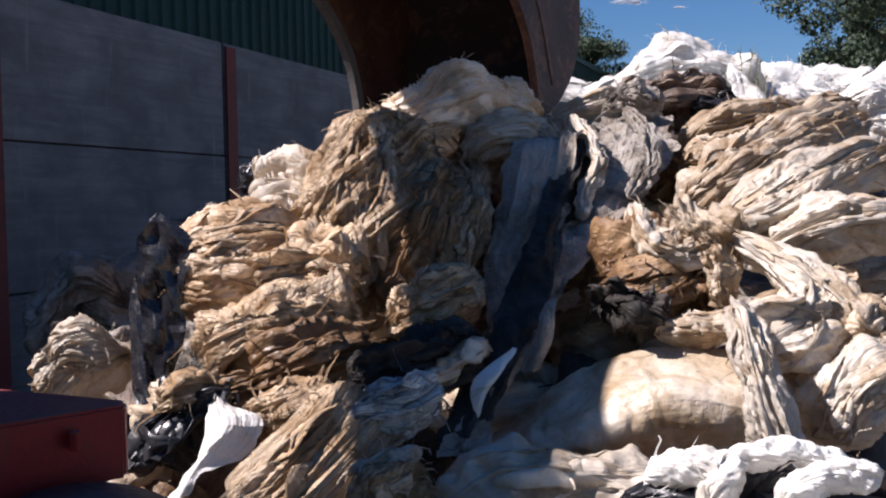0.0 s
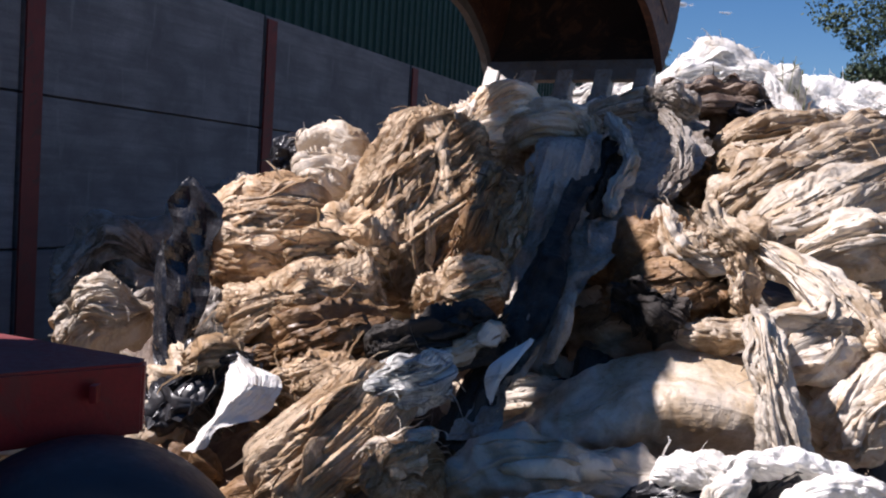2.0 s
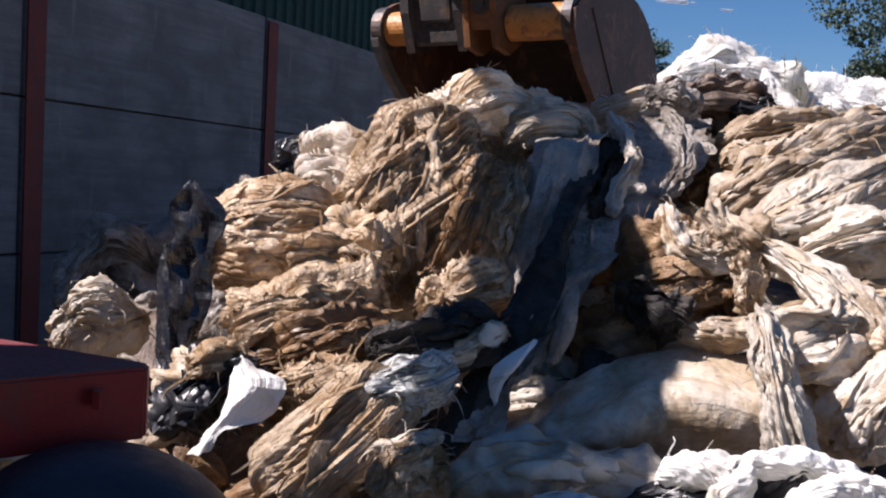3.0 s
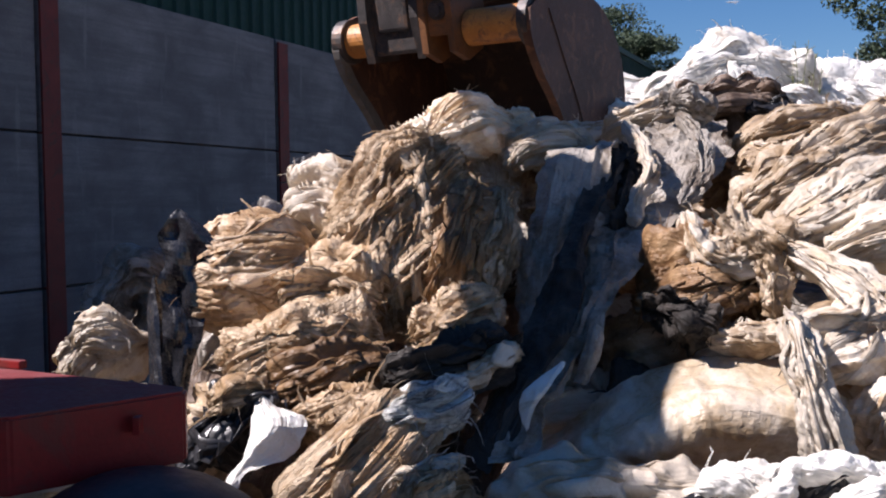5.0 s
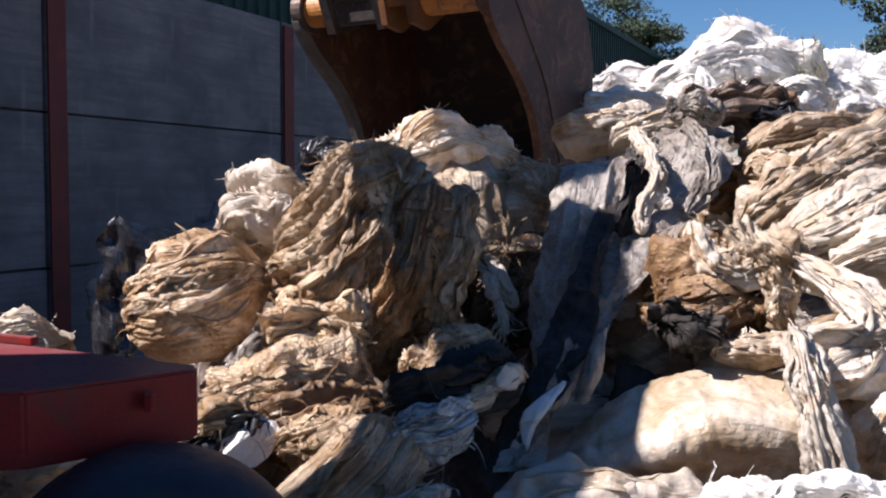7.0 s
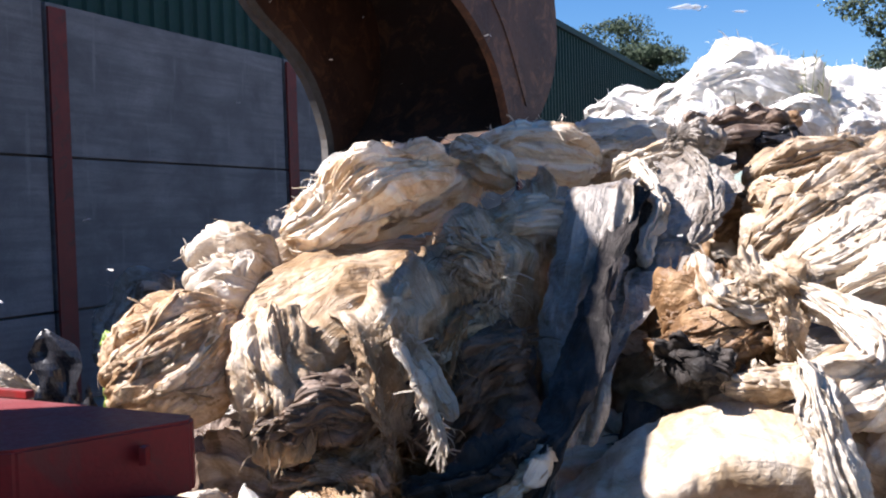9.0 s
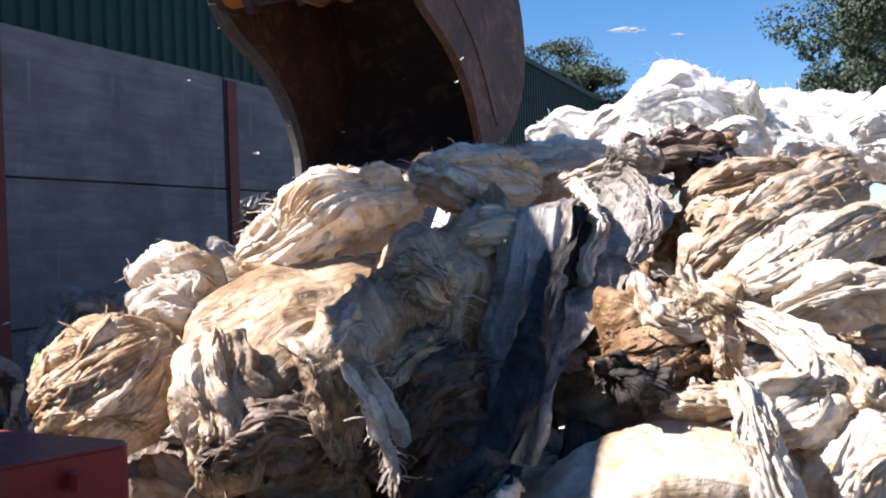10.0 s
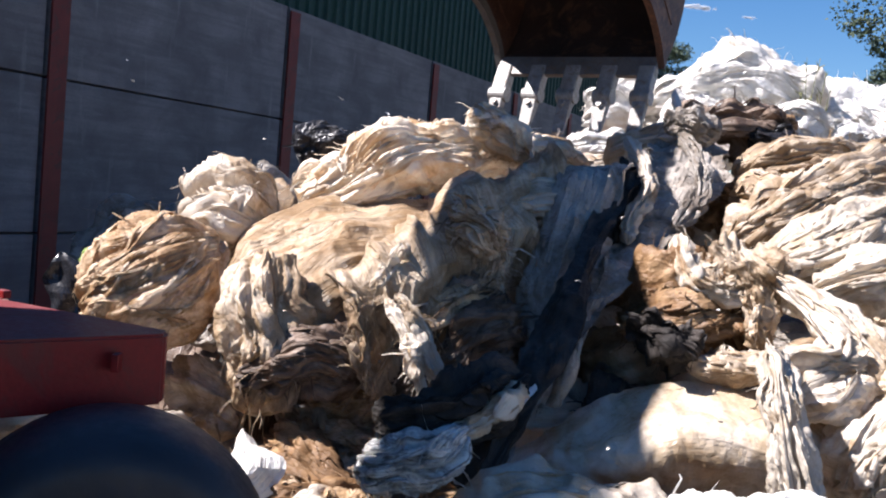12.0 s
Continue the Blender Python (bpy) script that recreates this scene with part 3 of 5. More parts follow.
def hall():
    """The hall over the wall: profiled green sheet up to the eaves and a low roof edge."""
    y0, y1, z0, z1 = -14.0, 36.0, TOP - 0.06, 6.08
    pitch = 0.25
    ys, xs = [], []
    y = y0
    while y < y1:
        ys += [y, y + 0.12, y + 0.145, y + 0.225]
        xs += [0.0, 0.0, 0.035, 0.035]
        y += pitch
    p = np.array([[(WALL_X - 0.16 + x, yy, z) for yy, x in zip(ys, xs)] for z in (z0, z1)]).reshape(-1, 3)
    me = grid_mesh("cladding", p, 2, len(ys), p[:, 1:], wrap=False)
    me.polygons.foreach_set("use_smooth", [False] * len(me.polygons))
    hall_ob = tagged(new("hall"), "industrial hall clad in dark green profiled sheet metal", "building", kind="structure")
    linked("cladding", me, GREEN, hall_ob)
    bm = bmesh.new()
    box(bm, (WALL_X - 0.24, y0, z1 - 0.10), (WALL_X - 0.06, y1, z1 + 0.06), 0.015)
    part("eaves_flashing", bm, GREEN, hall_ob)
    bm = bmesh.new()
    vs = [(WALL_X - 0.14, y0, z1), (WALL_X - 0.14, y1, z1), (WALL_X - 9.0, y1, z1 + 1.0), (WALL_X - 9.0, y0, z1 + 1.0)]
    lo = [bm.verts.new(v) for v in vs]
    hi = [bm.verts.new((a, b, c + 0.08)) for a, b, c in vs]
    bm.faces.new(lo[::-1])
    bm.faces.new(hi)
    for i in range(4):
        bm.faces.new((lo[i], lo[(i + 1) % 4], hi[(i + 1) % 4], hi[i]))
    part("roof", bm, GREEN, hall_ob)
    bm = bmesh.new()
    box(bm, (WALL_X - 9.0, y1 - 0.2, 0), (WALL_X - 0.2, y1, z1))
    part("gable_wall", bm, GREEN, hall_ob)


def shade_wall():
    """An added, unseen plain wall beside the camera; its shade falls over the machine."""
    bm = bmesh.new()
    box(bm, (-3.3, -6.0, 0), (-3.1, 1.91, 4.6), 0.01)
    ob = part("wall_shed", bm, CONCRETE)
    ob.matrix_world = BASE
    tagged(ob, "unseen plain grey wall added to shade the machine", "wall", kind="structure")


ground()
yard_wall()
hall()
shade_wall()


# ---- trees, cloud ----
def tree(at, height, spread, seed, crown_low):
    rng = np.random.RandomState(seed)
    t = tagged(new("pine_tree"), "tall stone pine with a dense uneven dark green crown", "tree", "trees behind the yard")
    t.matrix_world = BASE @ pose(*at)
    bm = bmesh.new()
    rod(bm, (0, 0, 0), (0.1, 0, height * 0.75), 0.22, 10, 0.10)
    tips = []
    for i in range(16):
        z = height * (crown_low + (0.74 - crown_low) * rng.rand())
        an = rng.rand() * 6.283
        r = spread * (0.45 + 0.45 * rng.rand())
        tip = np.array([math.cos(an) * r, math.sin(an) * r, z + height * (0.06 + 0.12 * rng.rand())])
        rod(bm, (0.05, 0, z), tip, 0.07, 6, 0.02)
        tips.append(tip)
    tips.append(np.array([0, 0, height * 0.92]))
    part("trunk", bm, BARK, t)
    verts, faces = [], []
    for tip in tips:
        for _ in range(12):
            c = tip + rng.randn(3) * np.array([0.32, 0.32, 0.16]) * spread * 0.55
            R = spread * (0.10 + 0.12 * rng.rand())
            for _ in range(220):
                d = rng.randn(3)
                d /= np.linalg.norm(d)
                q = c + d * R * (0.6 + 0.4 * rng.rand()) * np.array([1.2, 1.2, 0.8])
                u = rng.randn(3)
                v = np.cross(d, u)
                u = u / np.linalg.norm(u) * (0.030 + 0.046 * rng.rand())
                v = v / (np.linalg.norm(v) + 1e-6) * (0.017 + 0.026 * rng.rand())
                b = len(verts)
                verts += [tuple(q - u), tuple(q - v), tuple(q + u), tuple(q + v)]
                faces.append((b, b + 1, b + 2, b + 3))
    me = bpy.data.meshes.new("crown")
    me.from_pydata(verts, [], faces)
    linked("crown", me, LEAF, t)


def cloud(at, size, seed):
    rng = np.random.RandomState(seed)
    bm = bmesh.new()
    for _ in range(26):
        f = rng.rand() * 2 - 1
        c = (f * size, rng.randn() * size * 0.1, rng.randn() * size * 0.05 * (1 - abs(f)))
        r = size * (0.09 + 0.12 * rng.rand()) * (1.1 - abs(f))
        bmesh.ops.create_icosphere(bm, subdivisions=2, radius=1, matrix=Matrix.Translation(c) @ Matrix.Diagonal((r * 1.7, r, r * 0.62, 1)))
    ob = part("cloud", bm, CLOUD, smooth=True)
    ob.matrix_world = BASE @ pose(*at)
    tagged(ob, "small thin white fair-weather cloud", "cloud", kind="structure")


tree((5.9, 38.0, 0), 8.8, 2.9, 3, 0.42)
tree((3.6, 41.0, 0), 8.6, 2.0, 8, 0.42)
tree((12.5, 25.0, 0), 7.9, 2.9, 5, 0.30)
tree((14.8, 27.0, 0), 9.5, 3.0, 6, 0.34)
cloud((340, 1500, 292), 30, 1)
cloud((414, 1500, 284), 13, 2)


# ---- heap ----
def heap_height(x, y):
    """Height of the packed film under the loose pieces, in heap space."""
    right = np.interp(y, (1.2, 1.9, 2.5, 3.1, 3.8, 4.6, 5.6, 7.0, 9.0, 12.0), (0.0, 0.60, 0.80, 1.05, 1.38, 1.60, 1.62, 1.70, 1.76, 0))
    left = np.interp(y, (1.6, 2.2, 2.8, 3.3, 4.2, 5.0, 6.0, 7.5), (0.0, 0.66, 0.80, 0.95, 1.20, 1.2, 0.8, 0.0))
    k = np.clip((x + 0.1) / 0.7, 0, 1)
    k = k * k * (3 - 2 * k)
    z = left * (1 - k) + right * k
    edge = np.clip((x + 1.75) / 0.8, 0, 1) * np.clip((8.5 - x) / 2.0, 0, 1)
    return z * edge * edge * (3 - 2 * edge)


def heap_core():
    nx, ny = 190, 180
    X, Y = np.meshgrid(np.linspace(-2.2, 9.0, nx), np.linspace(1.0, 13.0, ny))
    p = np.stack([X, Y, heap_height(X, Y)], -1).reshape(-1, 3)
    k = np.clip(p[:, 2] * 2, 0, 1)
    q = p * np.array([5, 5, 2])
    p[:, 2] += k * (np.abs(vnoise(q, 2)) * 0.14 + np.abs(vnoise(q * 2.7, 3)) * 0.06 + vnoise(p * 1.3, 4) * 0.10 - 0.12)
    p[:, 2] -= (1 - np.minimum(1, k * 4)) * 0.2
    # Dark core colour stands in for the shade in gaps between pieces.
    ob = linked("film_heap", grid_mesh("film_heap", p, ny, nx, p[:, :2], wrap=False), SHADE_BROWN)
    ob.matrix_world = BASE
    tagged(ob, "packed heap of dirty discarded agricultural plastic film", "waste heap", kind="stuff")
    MOVES.append((ob, [(t, BASE @ pose(0, 0, -0.10 * k)) for t, k in SETTLING]))


heap_core()


def scraps():
    """Small crumpled lengths between the large pieces."""
    rng = np.random.RandomState(21)
    mats = (TAN, BROWN, CREAM, TAN, BROWN, SLATE, GREY, CREAM)
    for i in range(90):
        x = rng.uniform(-1.2, 2.6)
        y = rng.uniform(2.0, 5.2)
        z = float(heap_height(np.array(x), np.array(y)))
        an = rng.uniform(-1.2, 1.2)
        L = rng.uniform(0.10, 0.26)
        bend = rng.uniform(-0.10, 0.10)
        d = np.array([math.cos(an), math.sin(an) * 0.7, math.sin(an) * 0.35]) * L
        c = np.array([x, y, z + 0.02])
        film("film_scrap", "short crumpled scrap of dirty plastic film", mats[rng.randint(len(mats))],
             [c - d, c + np.array([0, bend, 0.03]), c + d], rng.uniform(0.05, 0.11), rng.uniform(0.035, 0.07), 300 + i,
             fray=10, fray_length=0.05, group="loose film scraps", sink=(0, -0.10), rows=34, cols=46, amp=0.5, blunt=3.0, twist=rng.uniform(-3, 3))


scraps()

DUG = [(0, 0, 0, 0, 0, 0, 0), (9.5, 0, 0, 0, 0, 0, 0), (10.5, 0, 0, -0.05, 0, 0, 0), (11.4, 0, 0, -0.14, 0, 0, 0), (12, 0, 0, -0.18, 0, 0, 0)]
S = (0, -0.115)   # how far the standing side of the heap settles
STRIP = [(0, 0.041, 0.000, 0.022, 0, 0, 0), (3, 0.000, 0.000, 0.000, 0, 0, 0), (5, -0.019, 0.000, -0.027, 0, 0, 0), (5.5, -0.014, 0.000, -0.048, 0, 0, 0), (6.5, 0.009, 0.000, -0.074, 0, 0, 0), (7, 0.002, -0.020, -0.133, 0, 0, 0), (9, 0.011, -0.100, -0.110, 0, 0, 0), (10.5, 0.005, -0.100, -0.111, 0, 0, 0), (12, 0.013, -0.100, -0.133, 0, 0, 0)]
# -- the standing side --
drape("film_sheet", "large puffed smooth translucent cream sheet, shiny and stained", SHEET, [((0.237, 2.800, 0.961), (0.229, 2.760, 0.934), (0.239, 2.740, 0.901), (0.302, 2.720, 0.850)), ((0.383, 2.850, 1.060), (0.369, 2.700, 1.021), (0.367, 2.640, 0.959), (0.417, 2.680, 0.873)), ((0.534, 2.850, 1.144), (0.502, 2.640, 1.096), (0.496, 2.560, 1.011), (0.543, 2.640, 0.888)), ((0.711, 2.850, 1.198), (0.658, 2.600, 1.139), (0.653, 2.540, 1.036), (0.691, 2.620, 0.912)), ((0.917, 2.850, 1.196), (0.853, 2.620, 1.136), (0.836, 2.540, 1.051), (0.872, 2.620, 0.935)), ((1.077, 2.850, 1.180), (1.021, 2.640, 1.130), (1.007, 2.580, 1.054), (1.017, 2.620, 0.952)), ((1.183, 2.800, 1.118), (1.138, 2.700, 1.089), (1.116, 2.660, 1.036), (1.101, 2.660, 0.975))], 1, folds=14.0, amp=0.006, crisp=0.8, rows=190, cols=120, ragged=0.02, sink=S)
drape("film_sheet", "dull grey crinkled film sheet stretched down the slope", GREY, [((0.861, 4.300, 1.963), (0.998, 4.280, 1.952), (1.150, 4.300, 1.947)), ((0.731, 3.950, 1.879), (0.878, 3.920, 1.859), (1.060, 3.950, 1.884)), ((0.601, 3.750, 1.761), (0.768, 3.660, 1.751), (0.997, 3.720, 1.761)), ((0.498, 3.500, 1.601), (0.641, 3.440, 1.594), (0.795, 3.450, 1.597)), ((0.431, 3.250, 1.455), (0.540, 3.220, 1.474), (0.671, 3.260, 1.492)), ((0.365, 3.050, 1.334), (0.425, 3.000, 1.343), (0.505, 3.050, 1.374)), ((0.275, 2.850, 1.211), (0.326, 2.820, 1.219), (0.391, 2.860, 1.251)), ((0.191, 2.680, 1.064), (0.233, 2.660, 1.086), (0.269, 2.700, 1.126)), ((0.092, 2.500, 0.966), (0.134, 2.500, 0.969), (0.185, 2.500, 0.987))], 23, folds=16.0, amp=0.017, crisp=2.6, rows=170, cols=64, facet=True, ragged=0.02, sink=S)
drape("film_sheet", "white torn film edge showing beside black film", WHITE, [((0.283, 2.700, 1.230), (0.294, 2.700, 1.237), (0.307, 2.700, 1.235)), ((0.194, 2.620, 1.164), (0.229, 2.600, 1.170), (0.262, 2.620, 1.181)), ((0.177, 2.580, 1.104), (0.195, 2.570, 1.115), (0.217, 2.580, 1.132)), ((0.186, 2.560, 1.079), (0.189, 2.560, 1.082), (0.194, 2.560, 1.088))], 24, folds=12.0, amp=0.002, crisp=0.25, rows=40, cols=24, ragged=0.006, sink=(-0.02, -0.16))
drape("film_sheet", "pale torn film flap beside black film", GREY, [((0.398, 2.820, 1.332), (0.412, 2.820, 1.339), (0.430, 2.820, 1.350)), ((0.359, 2.780, 1.235), (0.380, 2.760, 1.232), (0.409, 2.780, 1.247)), ((0.333, 2.760, 1.164), (0.354, 2.740, 1.156), (0.374, 2.760, 1.161))], 37, folds=20.0, amp=0.003, crisp=0.4, rows=40, cols=24, ragged=0.008, sink=(-0.02, -0.16))
drape("film_sheet", "long black film sheet hanging down the slope", SLATE, [((0.574, 3.620, 1.780), (0.604, 3.600, 1.790), (0.645, 3.620, 1.786)), ((0.440, 3.400, 1.625), (0.479, 3.320, 1.628), (0.534, 3.360, 1.633)), ((0.349, 3.200, 1.451), (0.385, 3.100, 1.459), (0.440, 3.140, 1.479)), ((0.263, 3.020, 1.320), (0.328, 2.930, 1.326), (0.405, 2.970, 1.345)), ((0.219, 2.880, 1.202), (0.270, 2.790, 1.211), (0.330, 2.840, 1.233)), ((0.117, 2.760, 1.088), (0.180, 2.660, 1.097), (0.240, 2.700, 1.124)), ((0.058, 2.600, 0.967), (0.106, 2.520, 0.976), (0.163, 2.560, 0.985))], 76, folds=20.0, amp=0.018, crisp=1.2, rows=170, cols=70, ragged=0.015, moves=STRIP)
drape("film_sheet", "pale grey film sheet draped beside black film", GREY, [((0.453, 3.850, 1.803), (0.543, 3.820, 1.819), (0.654, 3.800, 1.841)), ((0.350, 3.580, 1.769), (0.453, 3.540, 1.778), (0.602, 3.560, 1.815)), ((0.298, 3.460, 1.611), (0.397, 3.340, 1.612), (0.533, 3.420, 1.608)), ((0.256, 3.360, 1.428), (0.345, 3.220, 1.437), (0.469, 3.300, 1.448)), ((0.241, 3.250, 1.238), (0.323, 3.120, 1.254), (0.429, 3.200, 1.260)), ((0.263, 3.150, 1.058), (0.313, 3.050, 1.077), (0.371, 3.100, 1.101))], 77, folds=18.0, amp=0.018, crisp=1.0, rows=120, cols=90, ragged=0.02, fray=30, moves=STRIP)
film("film_strip", "crinkled shiny grey film strip along the grey sheet", GREY, [(0.885, 4.000, 1.970), (0.897, 3.720, 1.848), (0.874, 3.580, 1.734), (0.773, 3.450, 1.620)], 0.030, 0.014, 38, strips=4, folds=3, amp=0.8, lump=0.4, blunt=6, crisp=2.5, sink=S)
film("film_strip", "torn pale film strip folded over the grey sheet", CREAM, [(0.656, 3.850, 1.921), (0.681, 3.620, 1.817), (0.682, 3.500, 1.726), (0.622, 3.420, 1.632), (0.602, 3.360, 1.550)], 0.026, 0.016, 39, strips=3, folds=3, amp=0.8, lump=0.4, blunt=6, crisp=2.0, sink=S, fray=8)
film("film_wad", "dark crumpled film wedged at the head of the sheets", SLATE, [(0.642, 3.800, 1.824), (0.641, 3.620, 1.738), (0.578, 3.460, 1.585), (0.534, 3.380, 1.476)], 0.032, 0.03, 40, strips=2, folds=3, amp=0.8, lump=0.4, blunt=5, sink=S)
film("film_wad", "crumpled grey film pushed up behind the grey sheet", GREY, [(0.840, 4.100, 2.000), (0.925, 4.080, 2.019), (1.052, 4.100, 1.963)], 0.045, 0.05, 98, strips=5, folds=4, amp=0.8, lump=0.5, blunt=3, crisp=2.5, sink=S, fray=12)
film("film_strip", "twisted cream film strip hanging with a flared torn end", CREAM, [(0.855, 2.600, 1.335), (0.839, 2.460, 1.248), (0.853, 2.400, 1.138), (0.872, 2.380, 1.007)], 0.048, 0.035, 2, strips=6, folds=4, amp=0.6, lump=0.2, blunt=14, widths=(0.8, 0.7, 0.95, 1.25), sink=S, fray=14, fray_length=0.05)
film("film_strip", "broad tan film strip pulled taut from a knot", CREAM, [(0.935, 3.020, 1.514), (1.024, 2.880, 1.446), (1.110, 2.760, 1.367), (1.196, 2.660, 1.263)], 0.065, 0.05, 3, strips=7, folds=4, amp=0.5, lump=0.15, blunt=12, widths=(0.5, 0.8, 1.1, 1.0), sink=S)
film("film_knot", "tight knot of twisted tan film", TAN, [(0.800, 3.050, 1.540), (0.890, 2.980, 1.514), (0.997, 3.000, 1.485)], 0.072, 0.08, 4, folds=4, amp=0.7, lump=0.5, twist=4, sink=S, fray=20)
film("film_strip", "short cream strip looped beside the knot", CREAM, [(0.712, 3.120, 1.593), (0.724, 3.000, 1.497), (0.807, 2.960, 1.454), (0.903, 2.960, 1.483)], 0.049, 0.045, 5, strips=5, folds=3, amp=0.6, blunt=8, sink=S, fray=8)
film("film_strip", "dirty brown strip hanging below the knot", TAN, [(0.885, 2.960, 1.498), (0.912, 2.920, 1.405), (0.929, 2.900, 1.303)], 0.045, 0.04, 6, strips=4, folds=4, amp=0.7, blunt=6, sink=S, fray=16)
film("film_wad", "long gathered tan film bundle with brown stains", TAN, [(0.959, 3.450, 1.563), (1.073, 3.380, 1.663), (1.267, 3.420, 1.766), (1.603, 3.600, 1.887)], 0.097, 0.10, 7, strips=8, folds=5, amp=0.45, lump=0.25, blunt=6, sink=S, rows=140, fray=12)
film("film_wad", "long gathered cream film bundle with fine pleats", CREAM, [(0.958, 3.200, 1.473), (1.101, 3.120, 1.553), (1.267, 3.120, 1.638), (1.539, 3.200, 1.747)], 0.106, 0.11, 8, strips=10, folds=6, amp=0.42, lump=0.25, blunt=6, sink=S, rows=140, cols=180, fray=12)
film("film_wad", "plump cream film bundle with fine pleats", CREAM, [(1.107, 3.020, 1.440), (1.224, 2.950, 1.507), (1.370, 2.950, 1.523), (1.545, 3.000, 1.496)], 0.090, 0.11, 9, strips=9, folds=6, amp=0.40, blunt=5, sink=S, cols=180)
film("film_wad", "dark brown tangle of torn film", BROWN, [(0.597, 3.200, 1.314), (0.730, 3.100, 1.356), (0.866, 3.100, 1.371), (1.005, 3.100, 1.343)], 0.127, 0.14, 10, strips=12, folds=4, amp=0.8, lump=0.5, blunt=4, sink=S, fray=40)
film("film_wad", "crumpled silvery black film scrap", SLATE, [(0.552, 2.950, 1.320), (0.640, 2.900, 1.305), (0.745, 2.900, 1.278)], 0.041, 0.05, 11, strips=5, folds=3, amp=1.0, lump=0.8, blunt=4, sink=S, fray=14)
film("film_strip", "long tan film strip lying across the slope", TAN, [(0.715, 2.860, 1.234), (0.891, 2.820, 1.256), (1.060, 2.820, 1.303), (1.248, 2.900, 1.335)], 0.041, 0.05, 12, strips=4, folds=4, amp=0.5, blunt=8, sink=S)
film("film_wad", "wrinkled cream film bundle tied in the middle", CREAM, [(0.968, 2.780, 1.188), (1.035, 2.700, 1.249), (1.131, 2.720, 1.281)], 0.089, 0.10, 13, strips=10, folds=4, amp=0.55, lump=0.35, blunt=4, sink=S, fray=8)
film("film_wad", "tan and brown film bundle along the crest", TAN, [(1.134, 4.100, 1.814), (1.338, 4.050, 1.877), (1.578, 4.100, 1.903), (1.866, 4.200, 1.980)], 0.081, 0.11, 14, strips=6, folds=5, amp=0.5, blunt=6, sink=S, fray=16)
film("film_wad", "tan film bundle with deep pleats", TAN, [(1.069, 3.850, 1.738), (1.208, 3.750, 1.702), (1.395, 3.750, 1.690)], 0.096, 0.11, 15, strips=7, folds=5, amp=0.6, blunt=3, sink=S)
film("film_wad", "tan film bundle draped down from the crest", TAN, [(1.321, 3.600, 1.666), (1.512, 3.750, 1.799), (1.760, 3.900, 1.880)], 0.081, 0.10, 16, strips=6, folds=6, amp=0.5, blunt=4, sink=S)
# The bucket's shadow on the crest is put into this lump's colour.
film("film_wad", "dark brown and black film lump on the crest, shade painted in", SHADE_BROWN, [(1.001, 4.550, 1.960), (1.156, 4.500, 2.050), (1.329, 4.500, 2.047), (1.481, 4.500, 1.981)], 0.123, 0.14, 17, strips=7, folds=4, amp=0.7, lump=0.45, blunt=3.5, sink=S, fray=24)
film("film_wad", "black film scrap on the crest", BLACK, [(1.232, 4.420, 2.047), (1.349, 4.400, 2.015), (1.562, 4.450, 1.989)], 0.053, 0.06, 18, strips=5, folds=3, amp=0.9, blunt=3, sink=S, fray=6)
film("film_wad", "pinkish cream film bundle with dirty folds", CREAM, [(0.698, 4.500, 1.900), (0.823, 4.400, 1.953), (0.990, 4.400, 1.973), (1.114, 4.400, 1.915)], 0.082, 0.12, 19, strips=6, folds=5, amp=0.5, blunt=3, sink=(0, -0.17), fray=16)
film("film_wad", "cream film bundle behind the crest", CREAM, [(0.472, 4.900, 1.849), (0.725, 4.800, 1.864), (0.936, 4.800, 1.894)], 0.094, 0.14, 20, strips=6, folds=5, amp=0.5, blunt=3, fray=20, moves=DUG)
film("film_wad", "white film bundle behind the crest", WHITE, [(0.603, 5.600, 2.004), (0.879, 5.600, 2.029), (1.185, 5.600, 2.007)], 0.080, 0.14, 22, strips=5, folds=5, amp=0.5, blunt=3, fray=20, moves=DUG)
LATE = [(0, 0, 0.3, -0.5, 0, 0, 0), (7.2, 0, 0.3, -0.45, 0, 0, 0), (8.9, 0, 0, 0, 0, 0, 0), (10.5, 0, 0, -0.03, 0, 0, 0), (11.3, 0, 0, -0.09, 0, 0, 0), (12, 0, 0, -0.17, 0, 0, 0)]
film("film_wad", "frayed cream film bundle torn up at the crest", PALE, [(0.014, 4.200, 1.789), (0.196, 4.150, 1.846), (0.377, 4.150, 1.835), (0.565, 4.200, 1.799)], 0.104, 0.13, 31, strips=8, folds=4, amp=0.35, blunt=3, fray=60, fray_length=0.07, moves=LATE)
film("film_wad", "small pale film bundle torn up at the crest", PALE, [(0.286, 4.300, 1.876), (0.392, 4.300, 1.902), (0.521, 4.300, 1.857)], 0.071, 0.10, 32, strips=4, folds=4, amp=0.35, blunt=2.6, fray=30, moves=LATE)
RISEN = [(0, 0, 0.3, -0.5, 0, 0, 0), (7.2, 0, 0.3, -0.45, 0, 0, 0), (8.9, 0, 0, 0, 0, 0, 0), (12, 0, 0, -0.02, 0, 0, 0)]
film("film_wad", "pale creased film bundle between the torn folds", PALE, [(-0.554, 3.800, 1.546), (-0.322, 3.780, 1.603), (-0.115, 3.800, 1.671), (0.075, 3.900, 1.732)], 0.091, 0.12, 34, strips=8, folds=5, amp=0.4, blunt=4, fray=20, moves=RISEN)
film("film_rope", "twisted white film rope", WHITE, [(0.546, 2.250, 0.991), (0.592, 2.150, 1.039), (0.668, 2.120, 1.033), (0.615, 2.050, 0.993)], 0.036, 0.045, 25, folds=2, amp=0.35, blunt=8, twist=5, sink=S, fray=6)
